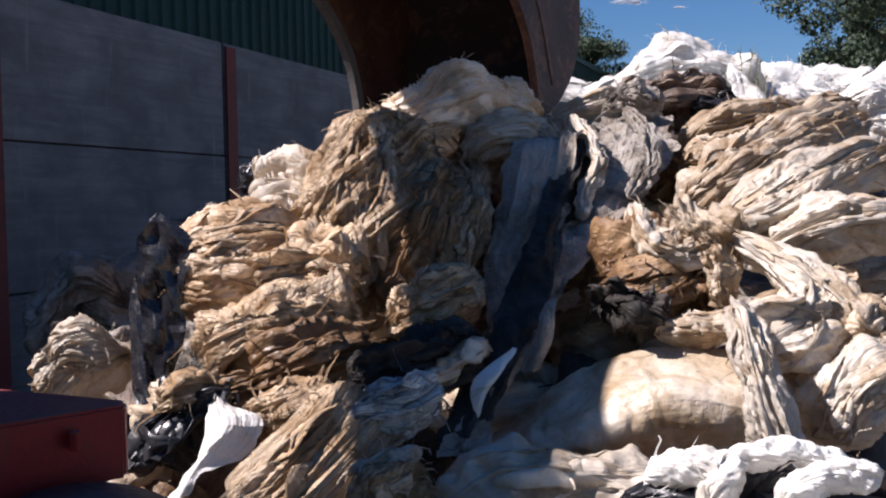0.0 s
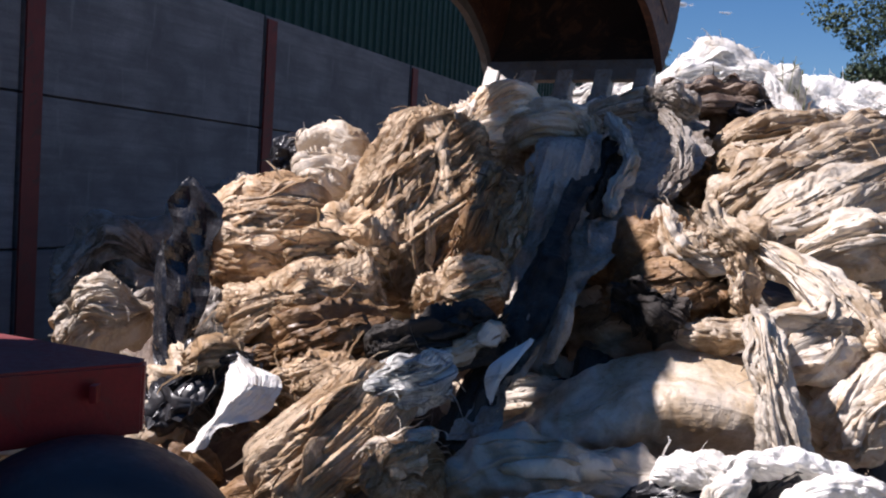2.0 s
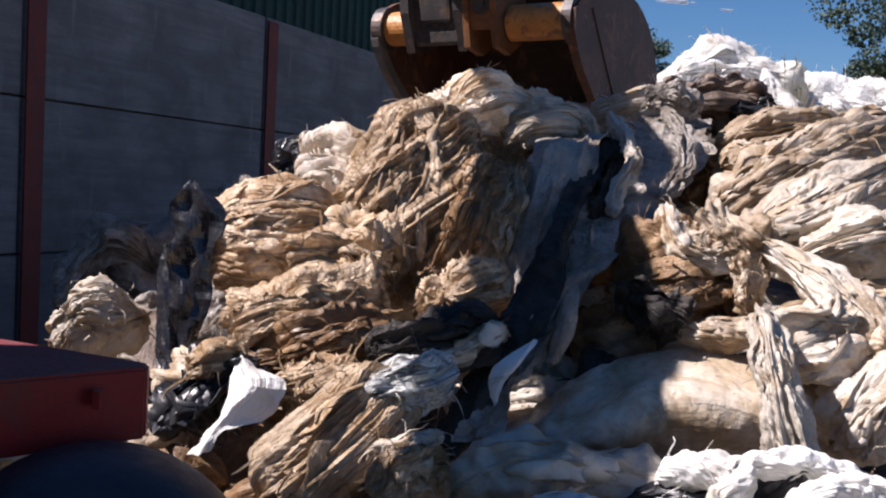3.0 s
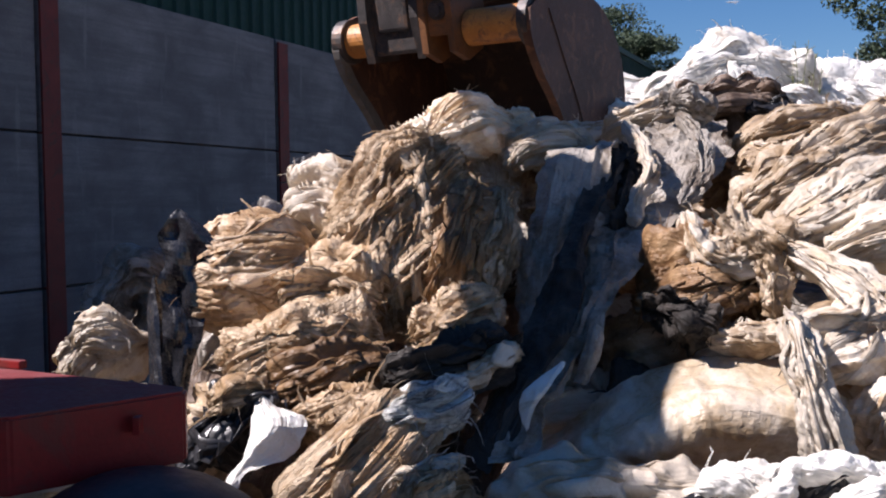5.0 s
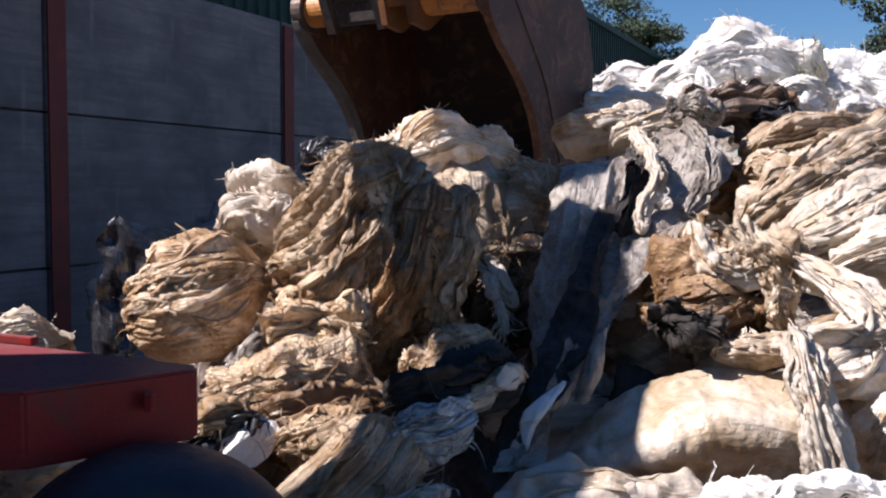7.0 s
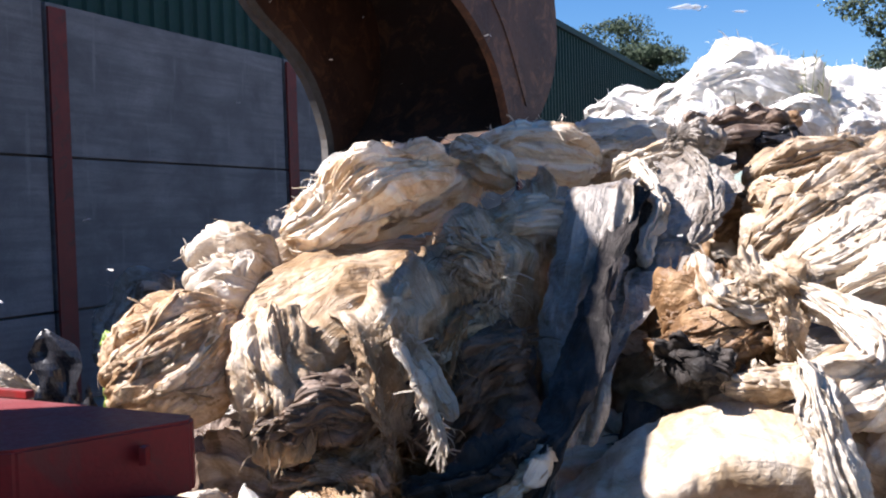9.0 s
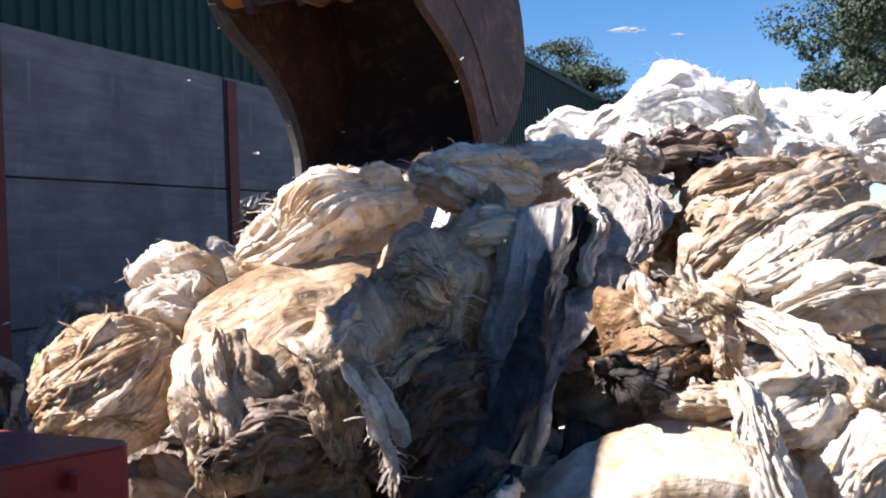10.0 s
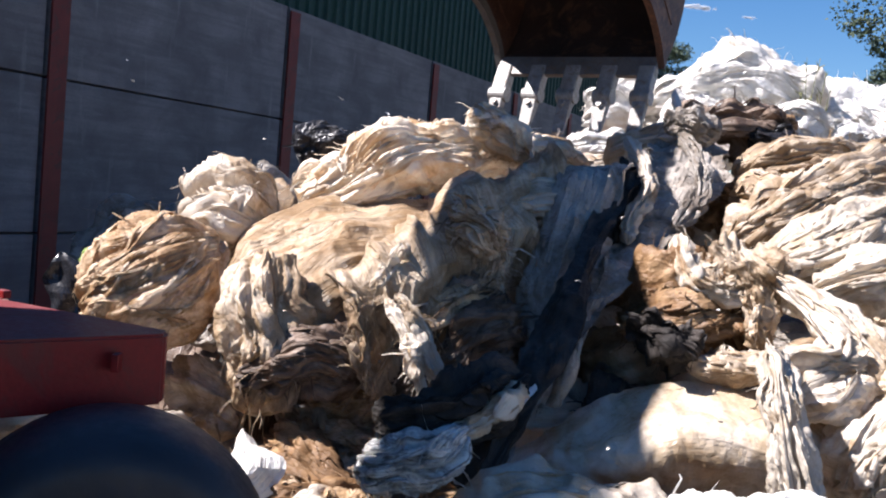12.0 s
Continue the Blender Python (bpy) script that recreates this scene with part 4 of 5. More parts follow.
film("film_rope", "twisted white film rope", WHITE, [(0.654, 2.100, 0.979), (0.690, 2.120, 1.058), (0.807, 2.120, 1.069), (0.928, 2.120, 1.045)], 0.031, 0.045, 26, folds=2, amp=0.35, blunt=8, twist=4, sink=S)
film("film_rope", "loose white film lying at the foot of the heap", WHITE, [(0.753, 2.020, 1.003), (0.853, 2.050, 1.041), (0.968, 2.050, 1.044)], 0.034, 0.05, 27, folds=2, amp=0.35, blunt=6, twist=2, sink=S)
film("film_sheet", "black film crumpled under white ropes", BLACK, [(0.474, 2.250, 0.937), (0.637, 2.200, 0.928), (0.830, 2.160, 0.950), (1.048, 2.160, 0.954)], 0.053, 0.07, 28, strips=5, folds=4, amp=0.8, lump=0.4, blunt=6, sink=S)
film("film_sheet", "loose white film trailing out from the foot of the heap", WHITE, [(0.156, 2.200, 0.875), (0.316, 2.120, 0.925), (0.470, 2.060, 0.917), (0.631, 2.020, 0.927)], 0.051, 0.06, 35, strips=4, folds=3, amp=0.4, lump=0.3, blunt=5, sink=S, fray=6)
film("film_rope", "twisted white film rope", WHITE, [(0.619, 1.980, 0.934), (0.724, 2.000, 0.965), (0.814, 2.000, 0.953), (0.934, 2.020, 0.970)], 0.033, 0.045, 36, folds=2, amp=0.35, blunt=8, twist=4, sink=S)
film("film_sheet", "pale stained translucent film spread at the foot", SHEET, [(0.092, 2.450, 0.886), (0.259, 2.380, 0.948), (0.426, 2.350, 0.957), (0.583, 2.350, 0.951)], 0.081, 0.09, 29, strips=3, folds=1.6, amp=0.25, lump=0.3, blunt=6, sink=S)
film("film_wad", "cream film bundle beside the puffed sheet", CREAM, [(1.066, 2.620, 0.999), (1.153, 2.600, 1.096), (1.295, 2.600, 1.146)], 0.114, 0.14, 30, strips=13, folds=4, amp=0.35, blunt=4, sink=S)
film("film_wad", "tan film bundle low on the slope", TAN, [(1.129, 2.700, 1.194), (1.227, 2.720, 1.210), (1.360, 2.750, 1.242)], 0.089, 0.12, 31, strips=10, folds=5, amp=0.45, blunt=4, sink=S)

film("film_wad", "brown film packed under the crest", BROWN, [(1.021, 4.250, 1.675), (1.134, 4.200, 1.708), (1.263, 4.200, 1.675)], 0.110, 0.14, 33, strips=6, folds=4, amp=0.7, lump=0.4, blunt=3, sink=S, fray=20)

# -- white heap behind --
for _seed, _path, _wide, _deep, _widths in (
        (61, ((1.519, 8.000, 2.234), (1.871, 8.000, 2.383), (2.289, 8.000, 2.461), (2.725, 8.000, 2.329)), 0.332, 0.45, (0.75, 1.0, 1.05, 0.9)),
        (62, ((1.484, 7.400, 2.048), (1.788, 7.400, 2.090), (2.132, 7.400, 2.033)), 0.202, 0.35, (1.0,)),
        (63, ((2.769, 8.200, 2.205), (3.063, 8.200, 2.287), (3.400, 8.200, 2.190)), 0.260, 0.40, (1.0,)),
        (64, ((3.236, 8.300, 2.220), (3.625, 8.300, 2.338), (4.172, 8.300, 2.272)), 0.309, 0.42, (0.9, 1.0, 1.0)),
        (65, ((1.941, 7.000, 2.027), (2.210, 7.000, 2.067), (2.517, 7.000, 2.014)), 0.172, 0.32, (1.0,)),
        (66, ((2.439, 7.000, 1.951), (2.747, 7.000, 1.994), (3.132, 7.000, 1.955)), 0.191, 0.32, (1.0,)),
        (67, ((3.362, 7.800, 2.146), (3.749, 7.800, 2.223), (4.178, 7.800, 2.128)), 0.298, 0.40, (1.0,)),
        (68, ((1.088, 8.400, 2.199), (1.411, 8.400, 2.297), (1.778, 8.400, 2.206)), 0.239, 0.35, (1.0,))):
    film("film_bale", "bright white sunlit bundle of clean plastic film", WHITE, list(_path), _wide, _deep, _seed, folds=5, amp=0.26, lump=0.30, blunt=3.2, twist=1.0, strips=8, thin=2.0, fray=90, fray_length=0.10, widths=_widths, group="white bundles behind", rows=130, cols=170, end=0.3)
film("film_wad", "dark brown film scrap on the white bundles", BROWN, [(2.103, 6.600, 2.091), (2.129, 6.600, 2.151), (2.166, 6.600, 2.205)], 0.043, 0.05, 69, strips=2, folds=3, amp=0.6, fray=6)

# -- the side that is pulled down --
def sagging(rows, dx, dz):
    """The top sags aside while the bucket is lifted, and is pulled back up with it."""
    a, b = rows[0], rows[1]
    early = []
    for t, k in ((0, 0.3), (0.5, 0.75), (1.0, 1.0), (1.5, 1.0), (2.0, 0.8), (2.5, 0.4)):
        f = t / 3.0
        r = [p + (q - p) * f for p, q in zip(a, b)]
        early.append((t, r[1] + dx * k, r[2], r[3] + dz * k, *r[4:]))
    return early + list(rows[1:])



BALL = sagging([(0, -0.053, 0.000, 0.037, 0, 0, 0), (3, 0.000, 0.000, 0.000, 0, 0, 0), (5, -0.115, -0.100, -0.070, 8, 0, 4), (5.5, -0.174, -0.150, -0.104, 12, 0, 6), (6.5, -0.220, -0.250, -0.113, 22, 0, 10), (7, -0.279, -0.300, -0.142, 28, 0, 12), (9, -0.260, -0.230, -0.368, 70, 0, 25), (10.5, -0.208, -0.230, -0.404, 72, 0, 26), (12, -0.213, -0.230, -0.413, 74, 0, 27)], 0.07, -0.05)
film("film_wad", "big round bundle of wrapped tan film, frayed and stained brown", MATTED, [(0.023, 3.820, 1.799), (-0.009, 3.640, 1.620), (-0.030, 3.580, 1.453), (-0.057, 3.620, 1.251)], 0.291, 0.27, 41, strips=22, folds=8, amp=0.20, lump=0.18, twist=3.2, blunt=2.8, rows=200, cols=260, fray=120, fray_length=0.07, moves=BALL)
film("film_strip", "brown fibrous strip hanging over the round bundle", BROWN, [(0.177, 3.420, 1.647), (0.132, 3.300, 1.517), (0.066, 3.280, 1.389), (-0.009, 3.300, 1.266)], 0.061, 0.05, 42, strips=5, folds=5, amp=0.7, blunt=8, widths=(0.7, 0.9, 1.1, 0.8), fray=26, moves=BALL)
film("film_strip", "brown film strip folded beside the round bundle", BROWN, [(0.207, 3.500, 1.706), (0.170, 3.380, 1.572), (0.174, 3.320, 1.428), (0.125, 3.300, 1.299)], 0.062, 0.06, 43, strips=5, folds=4, amp=0.8, blunt=5, fray=20, moves=BALL)
film("film_strip", "tan film strip with torn edge", MATTED, [(0.298, 3.550, 1.693), (0.274, 3.400, 1.559), (0.239, 3.350, 1.448), (0.214, 3.300, 1.340)], 0.059, 0.05, 44, strips=5, folds=4, amp=0.6, blunt=6, fray=20, moves=BALL)
film("film_wad", "cream film bundle with frayed top", PALE, [(-0.127, 4.000, 1.764), (0.064, 3.920, 1.843), (0.244, 3.950, 1.913), (0.485, 4.050, 1.856)], 0.131, 0.19, 45, strips=12, folds=5, amp=0.4, blunt=2.6, rows=150, cols=200, fray=70, fray_length=0.07,
     moves=sagging([(0, 0.016, 0.000, 0.100, 0, 0, 0), (3, 0.000, 0.000, 0.000, 0, 0, 0), (5, -0.122, 0.000, -0.058, 0, 0, 0), (5.5, -0.186, 0.000, -0.082, 0, 0, 0), (6.5, -0.225, 0.000, -0.115, 0, 0, 0), (7, -0.262, -0.050, -0.182, 0, 0, 0), (9, -0.485, -0.300, -0.165, 15, -14, 0), (9.5, -0.486, -0.300, -0.164, 15, -14, 0), (10.5, -0.376, -0.300, -0.217, 15, -14, 0), (12, -0.384, -0.300, -0.250, 15, -14, 0)], 0.12, -0.09))
film("film_wad", "cream film lump on the shoulder of the heap", CREAM, [(-0.455, 3.900, 1.589), (-0.334, 3.850, 1.595), (-0.214, 3.820, 1.528)], 0.170, 0.17, 46, strips=8, folds=5, amp=0.5, blunt=2.6, fray=30, fray_length=0.06,
     moves=[(0, -0.040, 0.000, -0.005, 0, 0, 0), (3, 0.000, 0.000, 0.000, 0, 0, 0), (5, -0.112, 0.000, -0.057, 0, 0, 0), (5.5, -0.174, 0.000, -0.093, 0, 0, 0), (6.5, -0.289, -0.050, -0.129, 0, 0, 0), (7, -0.360, -0.050, -0.139, 0, 0, 0), (9, -0.411, -0.250, -0.207, 0, -18, 0), (10.5, -0.379, -0.250, -0.208, 0, -18, 0), (12, -0.377, -0.250, -0.213, 0, -18, 0)])
film("film_wad", "dirty cream film lump beside the round bundle", CREAM, [(0.296, 3.850, 1.794), (0.383, 3.800, 1.851), (0.514, 3.850, 1.846), (0.594, 3.800, 1.792)], 0.083, 0.12, 47, strips=7, folds=5, amp=0.6, blunt=2.8, fray=20,
     moves=[(0, -0.023, 0.000, -0.014, 0, 0, 0), (3, 0.000, 0.000, 0.000, 0, 0, 0), (5, -0.068, -0.000, -0.063, 0, 0, 0), (5.5, -0.089, -0.000, -0.099, 0, 0, 0), (6.5, -0.178, -0.000, -0.233, 0, 0, 0), (7, -0.220, 0.000, -0.341, 0, 0, 0), (9, -0.166, -0.300, -0.286, 0, 0, 0), (10.5, -0.112, -0.300, -0.252, 0, 0, 0), (12, -0.103, -0.300, -0.338, 0, 0, 0)])
film("film_wad", "round bundle of wound tan film with fine windings", WOUND, [(-0.678, 3.400, 1.363), (-0.554, 3.340, 1.400), (-0.428, 3.340, 1.434), (-0.305, 3.420, 1.455)], 0.196, 0.19, 48, strips=14, folds=10, amp=0.15, fineness=1.0, lump=0.10, twist=0.6, turns=0.5, end=0.1, blunt=2.1, rows=150, cols=220, fray=16,
     moves=[(0, -0.015, -0.000, 0.003, 0, 0, 0), (3, 0.000, 0.000, 0.000, 0, 0, 0), (5, -0.157, 0.000, -0.049, 0, 0, 0), (5.5, -0.197, 0.000, -0.095, 0, 0, 0), (6.5, -0.275, 0.000, -0.174, 0, 0, 0), (7, -0.344, -0.080, -0.178, 0, -8, 0), (9, -0.371, -0.230, -0.214, 10, -24, 0), (9.5, -0.396, -0.230, -0.232, 10, -24, 0), (10.5, -0.358, -0.230, -0.207, 10, -24, 0), (12, -0.372, -0.230, -0.209, 10, -24, 0)])
LOWER = [(0, -0.013, 0.000, 0.019, 0, 0, 0), (3, 0.000, 0.000, 0.000, 0, 0, 0), (5, -0.106, 0.000, -0.057, 0, 0, 0), (5.5, -0.130, 0.000, -0.102, 0, 0, 0), (6.5, -0.137, -0.050, -0.132, 0, 0, 0), (7, -0.149, -0.100, -0.216, 0, 0, 0), (9, -0.114, -0.100, -0.520, 25, 0, 0), (10.5, -0.003, -0.100, -0.560, 25, 0, 0), (12, 0.003, -0.100, -0.580, 25, 0, 0)]
film("film_wad", "tangled tan and brown film under the round bundle", MATTED, [(-0.381, 3.300, 1.311), (-0.251, 3.220, 1.368), (-0.107, 3.200, 1.315)], 0.103, 0.14, 49, strips=9, folds=5, amp=0.7, lump=0.4, blunt=3, fray=40, moves=LOWER)
film("film_wad", "matted brown film bundle with pale patches", MATTED, [(-0.516, 3.080, 1.136), (-0.374, 3.000, 1.221), (-0.243, 3.000, 1.227), (-0.113, 3.050, 1.227)], 0.110, 0.15, 50, strips=11, folds=5, amp=0.6, lump=0.35, blunt=3, fray=40, rows=140, cols=180, moves=LOWER)
film("film_wad", "brown film folds hanging low on the heap", BROWN, [(-0.474, 2.950, 1.059), (-0.322, 2.880, 1.110), (-0.199, 2.900, 1.145), (-0.074, 2.950, 1.176)], 0.079, 0.11, 51, strips=8, folds=4, amp=0.7, lump=0.3, blunt=4, fray=30, moves=LOWER)
film("film_wad", "tan film bundle in the hollow beside the round bundle", MATTED, [(-0.014, 3.100, 1.226), (0.119, 3.080, 1.286), (0.252, 3.100, 1.358)], 0.081, 0.11, 52, strips=8, folds=5, amp=0.7, blunt=3, fray=24, moves=LOWER)
drape("film_bag", "shiny black plastic bag pulled upright", BAG, [((-0.747, 3.220, 1.591), (-0.736, 3.215, 1.598), (-0.727, 3.220, 1.598), (-0.707, 3.215, 1.587)), ((-0.781, 3.200, 1.535), (-0.739, 3.215, 1.532), (-0.681, 3.190, 1.529), (-0.627, 3.210, 1.509)), ((-0.788, 3.210, 1.447), (-0.738, 3.180, 1.438), (-0.689, 3.210, 1.428), (-0.638, 3.190, 1.421)), ((-0.783, 3.185, 1.360), (-0.746, 3.210, 1.344), (-0.696, 3.180, 1.333), (-0.656, 3.205, 1.325)), ((-0.790, 3.200, 1.253), (-0.741, 3.175, 1.242), (-0.708, 3.200, 1.228), (-0.662, 3.180, 1.230)), ((-0.788, 3.180, 1.132), (-0.760, 3.195, 1.123), (-0.718, 3.170, 1.121), (-0.695, 3.190, 1.117)), ((-0.782, 3.180, 0.991), (-0.758, 3.170, 0.986), (-0.743, 3.180, 0.985), (-0.724, 3.170, 0.997))], 53, folds=9.0, amp=0.003, crisp=0.8, rows=30, cols=16, ragged=0.01, facet=True, moves=[(0, 0.001, 0.000, -0.004, 0, 0, 0), (3, 0.000, 0.000, 0.000, 0, 0, 0), (5, -0.114, 0.000, -0.015, 0, 0, 0), (5.5, -0.158, -0.000, -0.046, 0, 0, 0), (6.5, -0.255, -0.000, -0.079, 0, 0, 0), (7, -0.338, 0.000, -0.096, 0, 0, 0), (9, -0.572, 0.100, -0.306, 0, -8, 0), (10.5, -0.508, 0.100, -0.292, 0, -8, 0), (12, -0.452, 0.100, -0.342, 0, -8, 0)])
drape("film_bag", "dull black film sheet hanging beside the bag", BAG, [((-0.844, 3.300, 1.407), (-0.827, 3.290, 1.413), (-0.815, 3.300, 1.402)), ((-0.848, 3.280, 1.278), (-0.806, 3.240, 1.275), (-0.783, 3.280, 1.265)), ((-0.830, 3.220, 1.124), (-0.784, 3.180, 1.123), (-0.758, 3.220, 1.111)), ((-0.803, 3.140, 0.996), (-0.752, 3.100, 0.998), (-0.716, 3.140, 0.986)), ((-0.777, 3.040, 0.905), (-0.721, 3.000, 0.917), (-0.679, 3.040, 0.938))], 54, folds=10.0, amp=0.006, crisp=1.2, rows=26, cols=8, ragged=0.008, facet=True, moves=[(0, 0.002, 0.000, 0.001, 0, 0, 0), (3, 0.000, 0.000, 0.000, 0, 0, 0), (5, -0.124, 0.000, -0.028, 0, 0, 0), (5.5, -0.159, 0.000, -0.058, 0, 0, 0), (6.5, -0.240, -0.000, -0.111, 0, 0, 0), (7, -0.331, 0.000, -0.129, 0, 0, 0), (9, -0.374, 0.000, -0.295, 0, 0, 0), (10.5, -0.299, 0.000, -0.300, 0, 0, 0), (12, -0.265, 0.000, -0.350, 0, 0, 0)])
film("film_wad", "frayed white and cream film roll at the edge of the heap", CREAM, [(-1.198, 3.500, 1.024), (-1.061, 3.420, 1.118), (-0.926, 3.400, 1.146)], 0.108, 0.14, 55, strips=9, folds=6, amp=0.5, blunt=3, fray=26, fray_length=0.06,
     moves=[(0, 0.031, 0.000, -0.004, 0, 0, 0), (3, 0.000, 0.000, 0.000, 0, 0, 0), (5, -0.087, 0.000, -0.002, 0, 0, 0), (5.5, -0.087, 0.000, -0.023, 0, 0, 0), (6.5, -0.245, 0.100, -0.049, 0, 0, 0), (7, -0.421, 0.100, -0.090, 0, 0, 0), (9, -0.550, 0.200, -0.128, 0, 0, 0), (12, -0.468, 0.200, -0.214, 0, 0, 0)])
LOW2 = [(0, 0.009, 0.000, -0.012, 0, 0, 0), (3, 0.000, 0.000, 0.000, 0, 0, 0), (5, -0.044, 0.000, -0.041, 0, 0, 0), (5.5, -0.043, 0.000, -0.076, 0, 0, 0), (6.5, -0.038, 0.000, -0.120, 0, 0, 0), (7, -0.052, -0.050, -0.134, 0, 0, 0), (9, -0.010, -0.200, -0.231, 20, 0, 0), (10.5, 0.064, -0.200, -0.259, 20, 0, 0), (12, 0.008, -0.200, -0.175, 20, 0, 0)]
film("film_wad", "white film bundle gathered in black-edged pleats", STRIPED, [(-0.147, 2.660, 1.059), (-0.073, 2.600, 1.096), (0.012, 2.600, 1.115), (0.083, 2.660, 1.151)], 0.065, 0.08, 56, strips=7, folds=6, amp=0.5, blunt=2.6, fray=6, moves=LOW2)
film("film_strip", "dark grey film strip folded over the white bundle", SLATE, [(-0.125, 2.720, 1.146), (-0.007, 2.700, 1.200), (0.112, 2.750, 1.213), (0.224, 2.850, 1.244)], 0.051, 0.07, 57, strips=5, folds=4, amp=0.8, blunt=4, moves=LOW2)
film("film_strip", "cream film strip under dark film", CREAM, [(0.025, 2.660, 1.148), (0.127, 2.700, 1.191), (0.221, 2.800, 1.227)], 0.027, 0.05, 58, strips=3, folds=4, amp=0.6, blunt=5, moves=LOW2)
LOW3 = [(0, -0.018, 0.000, 0.002, 0, 0, 0), (3, 0.000, 0.000, 0.000, 0, 0, 0), (5, -0.037, 0.000, -0.039, 0, 0, 0), (5.5, -0.046, 0.000, -0.076, 0, 0, 0), (6.5, -0.078, -0.050, -0.107, 0, 0, 0), (7, -0.086, -0.100, -0.129, 0, 0, 0), (9, -0.052, -0.100, -0.330, 0, 0, 0), (10.5, 0.037, -0.100, -0.340, 0, 0, 0), (12, 0.037, -0.100, -0.390, 0, 0, 0)]
film("film_sheet", "brown sunlit film sheet with long straight pleats", MATTED, [(-0.349, 2.420, 0.861), (-0.236, 2.450, 0.953), (-0.137, 2.520, 1.038), (-0.074, 2.620, 1.107)], 0.118, 0.05, 59, strips=5, folds=7, amp=0.22, lump=0.06, turns=0.05, roam=0.08, blunt=14, cols=200, fray=20, moves=LOW3)
film("film_wad", "tan and brown film bundle under the pleated sheet", MATTED, [(-0.360, 2.720, 1.044), (-0.252, 2.680, 1.072), (-0.153, 2.720, 1.114)], 0.059, 0.09, 60, strips=6, folds=5, amp=0.6, blunt=3, fray=14, moves=LOW3)
drape("film_strip", "stiff bright white film strip hanging down", WHITE, [((-0.477, 2.680, 1.154), (-0.464, 2.670, 1.159), (-0.450, 2.680, 1.144)), ((-0.485, 2.580, 1.085), (-0.416, 2.550, 1.110), (-0.346, 2.600, 1.095)), ((-0.510, 2.520, 1.019), (-0.456, 2.490, 1.051), (-0.376, 2.540, 1.015)), ((-0.531, 2.480, 0.977), (-0.498, 2.460, 0.991), (-0.459, 2.480, 1.004)), ((-0.544, 2.450, 0.939), (-0.517, 2.440, 0.944), (-0.497, 2.460, 0.948))], 71, folds=14.0, amp=0.006, crisp=1.5, rows=26, cols=15, facet=True, ragged=0.012, moves=[(0, -0.010, 0.000, -0.023, 0, 0, 0), (3, 0.000, 0.000, 0.000, 0, 0, 0), (5, -0.036, 0.000, -0.053, 0, 0, 0), (5.5, -0.028, 0.000, -0.073, 0, 0, 0), (6.5, -0.127, 0.000, -0.094, 0, 0, 0), (7, -0.127, 0.000, -0.121, 0, 0, 0), (9, -0.109, 0.000, -0.227, 0, 0, 0), (12, -0.017, 0.000, -0.271, 0, 0, 0)])
film("film_wad", "black and brown film scraps at the foot of the heap", BLACK, [(-0.687, 2.850, 0.940), (-0.571, 2.800, 1.050), (-0.474, 2.850, 1.092)], 0.073, 0.10, 72, strips=5, folds=4, amp=0.9, lump=0.5, blunt=3, fray=20, moves=LOW3)
film("film_wad", "brown crumpled film beside black scraps", MATTED, [(-0.607, 2.750, 1.088), (-0.527, 2.720, 1.127), (-0.473, 2.750, 1.125)], 0.039, 0.06, 73, strips=4, folds=4, amp=0.9, blunt=3, fray=12, moves=LOW3)
film("film_wad", "frayed tan film at the foot of the heap", MATTED, [(-0.082, 2.400, 0.879), (-0.004, 2.380, 0.942), (0.074, 2.400, 0.967)], 0.052, 0.08, 74, strips=6, folds=5, amp=0.8, blunt=3, fray=30, moves=LOW3)
film("film_strip", "pale film strip with straight pleats", CREAM, [(-0.114, 2.420, 0.980), (-0.021, 2.400, 1.003), (0.064, 2.420, 1.029)], 0.018, 0.03, 75, strips=3, folds=4, amp=0.7, blunt=4, fray=10, moves=LOW3)

film("film_wad", "dusty grey film mound in the shade of the wall", GREY, [(-2.162, 6.600, 0.701), (-1.857, 6.500, 1.049), (-1.497, 6.500, 0.888)], 0.266, 0.35, 91, strips=8, thin=2, folds=5, amp=0.5, lump=0.5, blunt=2.6, fray=40, fray_length=0.12)
film("film_wad", "dusty film mound at the foot of the wall", GREY, [(-1.705, 7.200, 1.006), (-1.281, 7.000, 1.156), (-0.907, 7.000, 1.328)], 0.268, 0.35, 92, strips=8, thin=2, folds=5, amp=0.5, lump=0.5, blunt=2.6, fray=40, fray_length=0.12)
film("film_wad", "black film lump behind the shoulder of the heap", BLACK, [(-0.738, 5.000, 1.673), (-0.605, 5.000, 1.721), (-0.440, 5.000, 1.688)], 0.071, 0.12, 93, strips=3, folds=3, amp=0.7, lump=0.4, blunt=2.6, fray=6)

film("film_wad", "cream film under the red beam", CREAM, [(-1.277, 2.750, 0.746), (-1.083, 2.650, 0.842), (-0.939, 2.700, 0.862)], 0.058, 0.10, 94, strips=6, folds=4, amp=0.4, blunt=3, fray=10)
film("film_strip", "green film strip standing upright by the wall side", GREENBAG, [(-1.248, 3.620, 1.248), (-1.228, 3.600, 1.133), (-1.241, 3.600, 0.941)], 0.022, 0.02, 95, strips=1, folds=2, amp=0.5, blunt=5, moves=[(0, 0, 0.2, -0.5, 0, 0, 0), (7.2, 0, 0.2, -0.5, 0, 0, 0), (8.8, 0, 0, 0, 0, 0, 0), (12, 0, 0, 0, 0, 0, 0)])
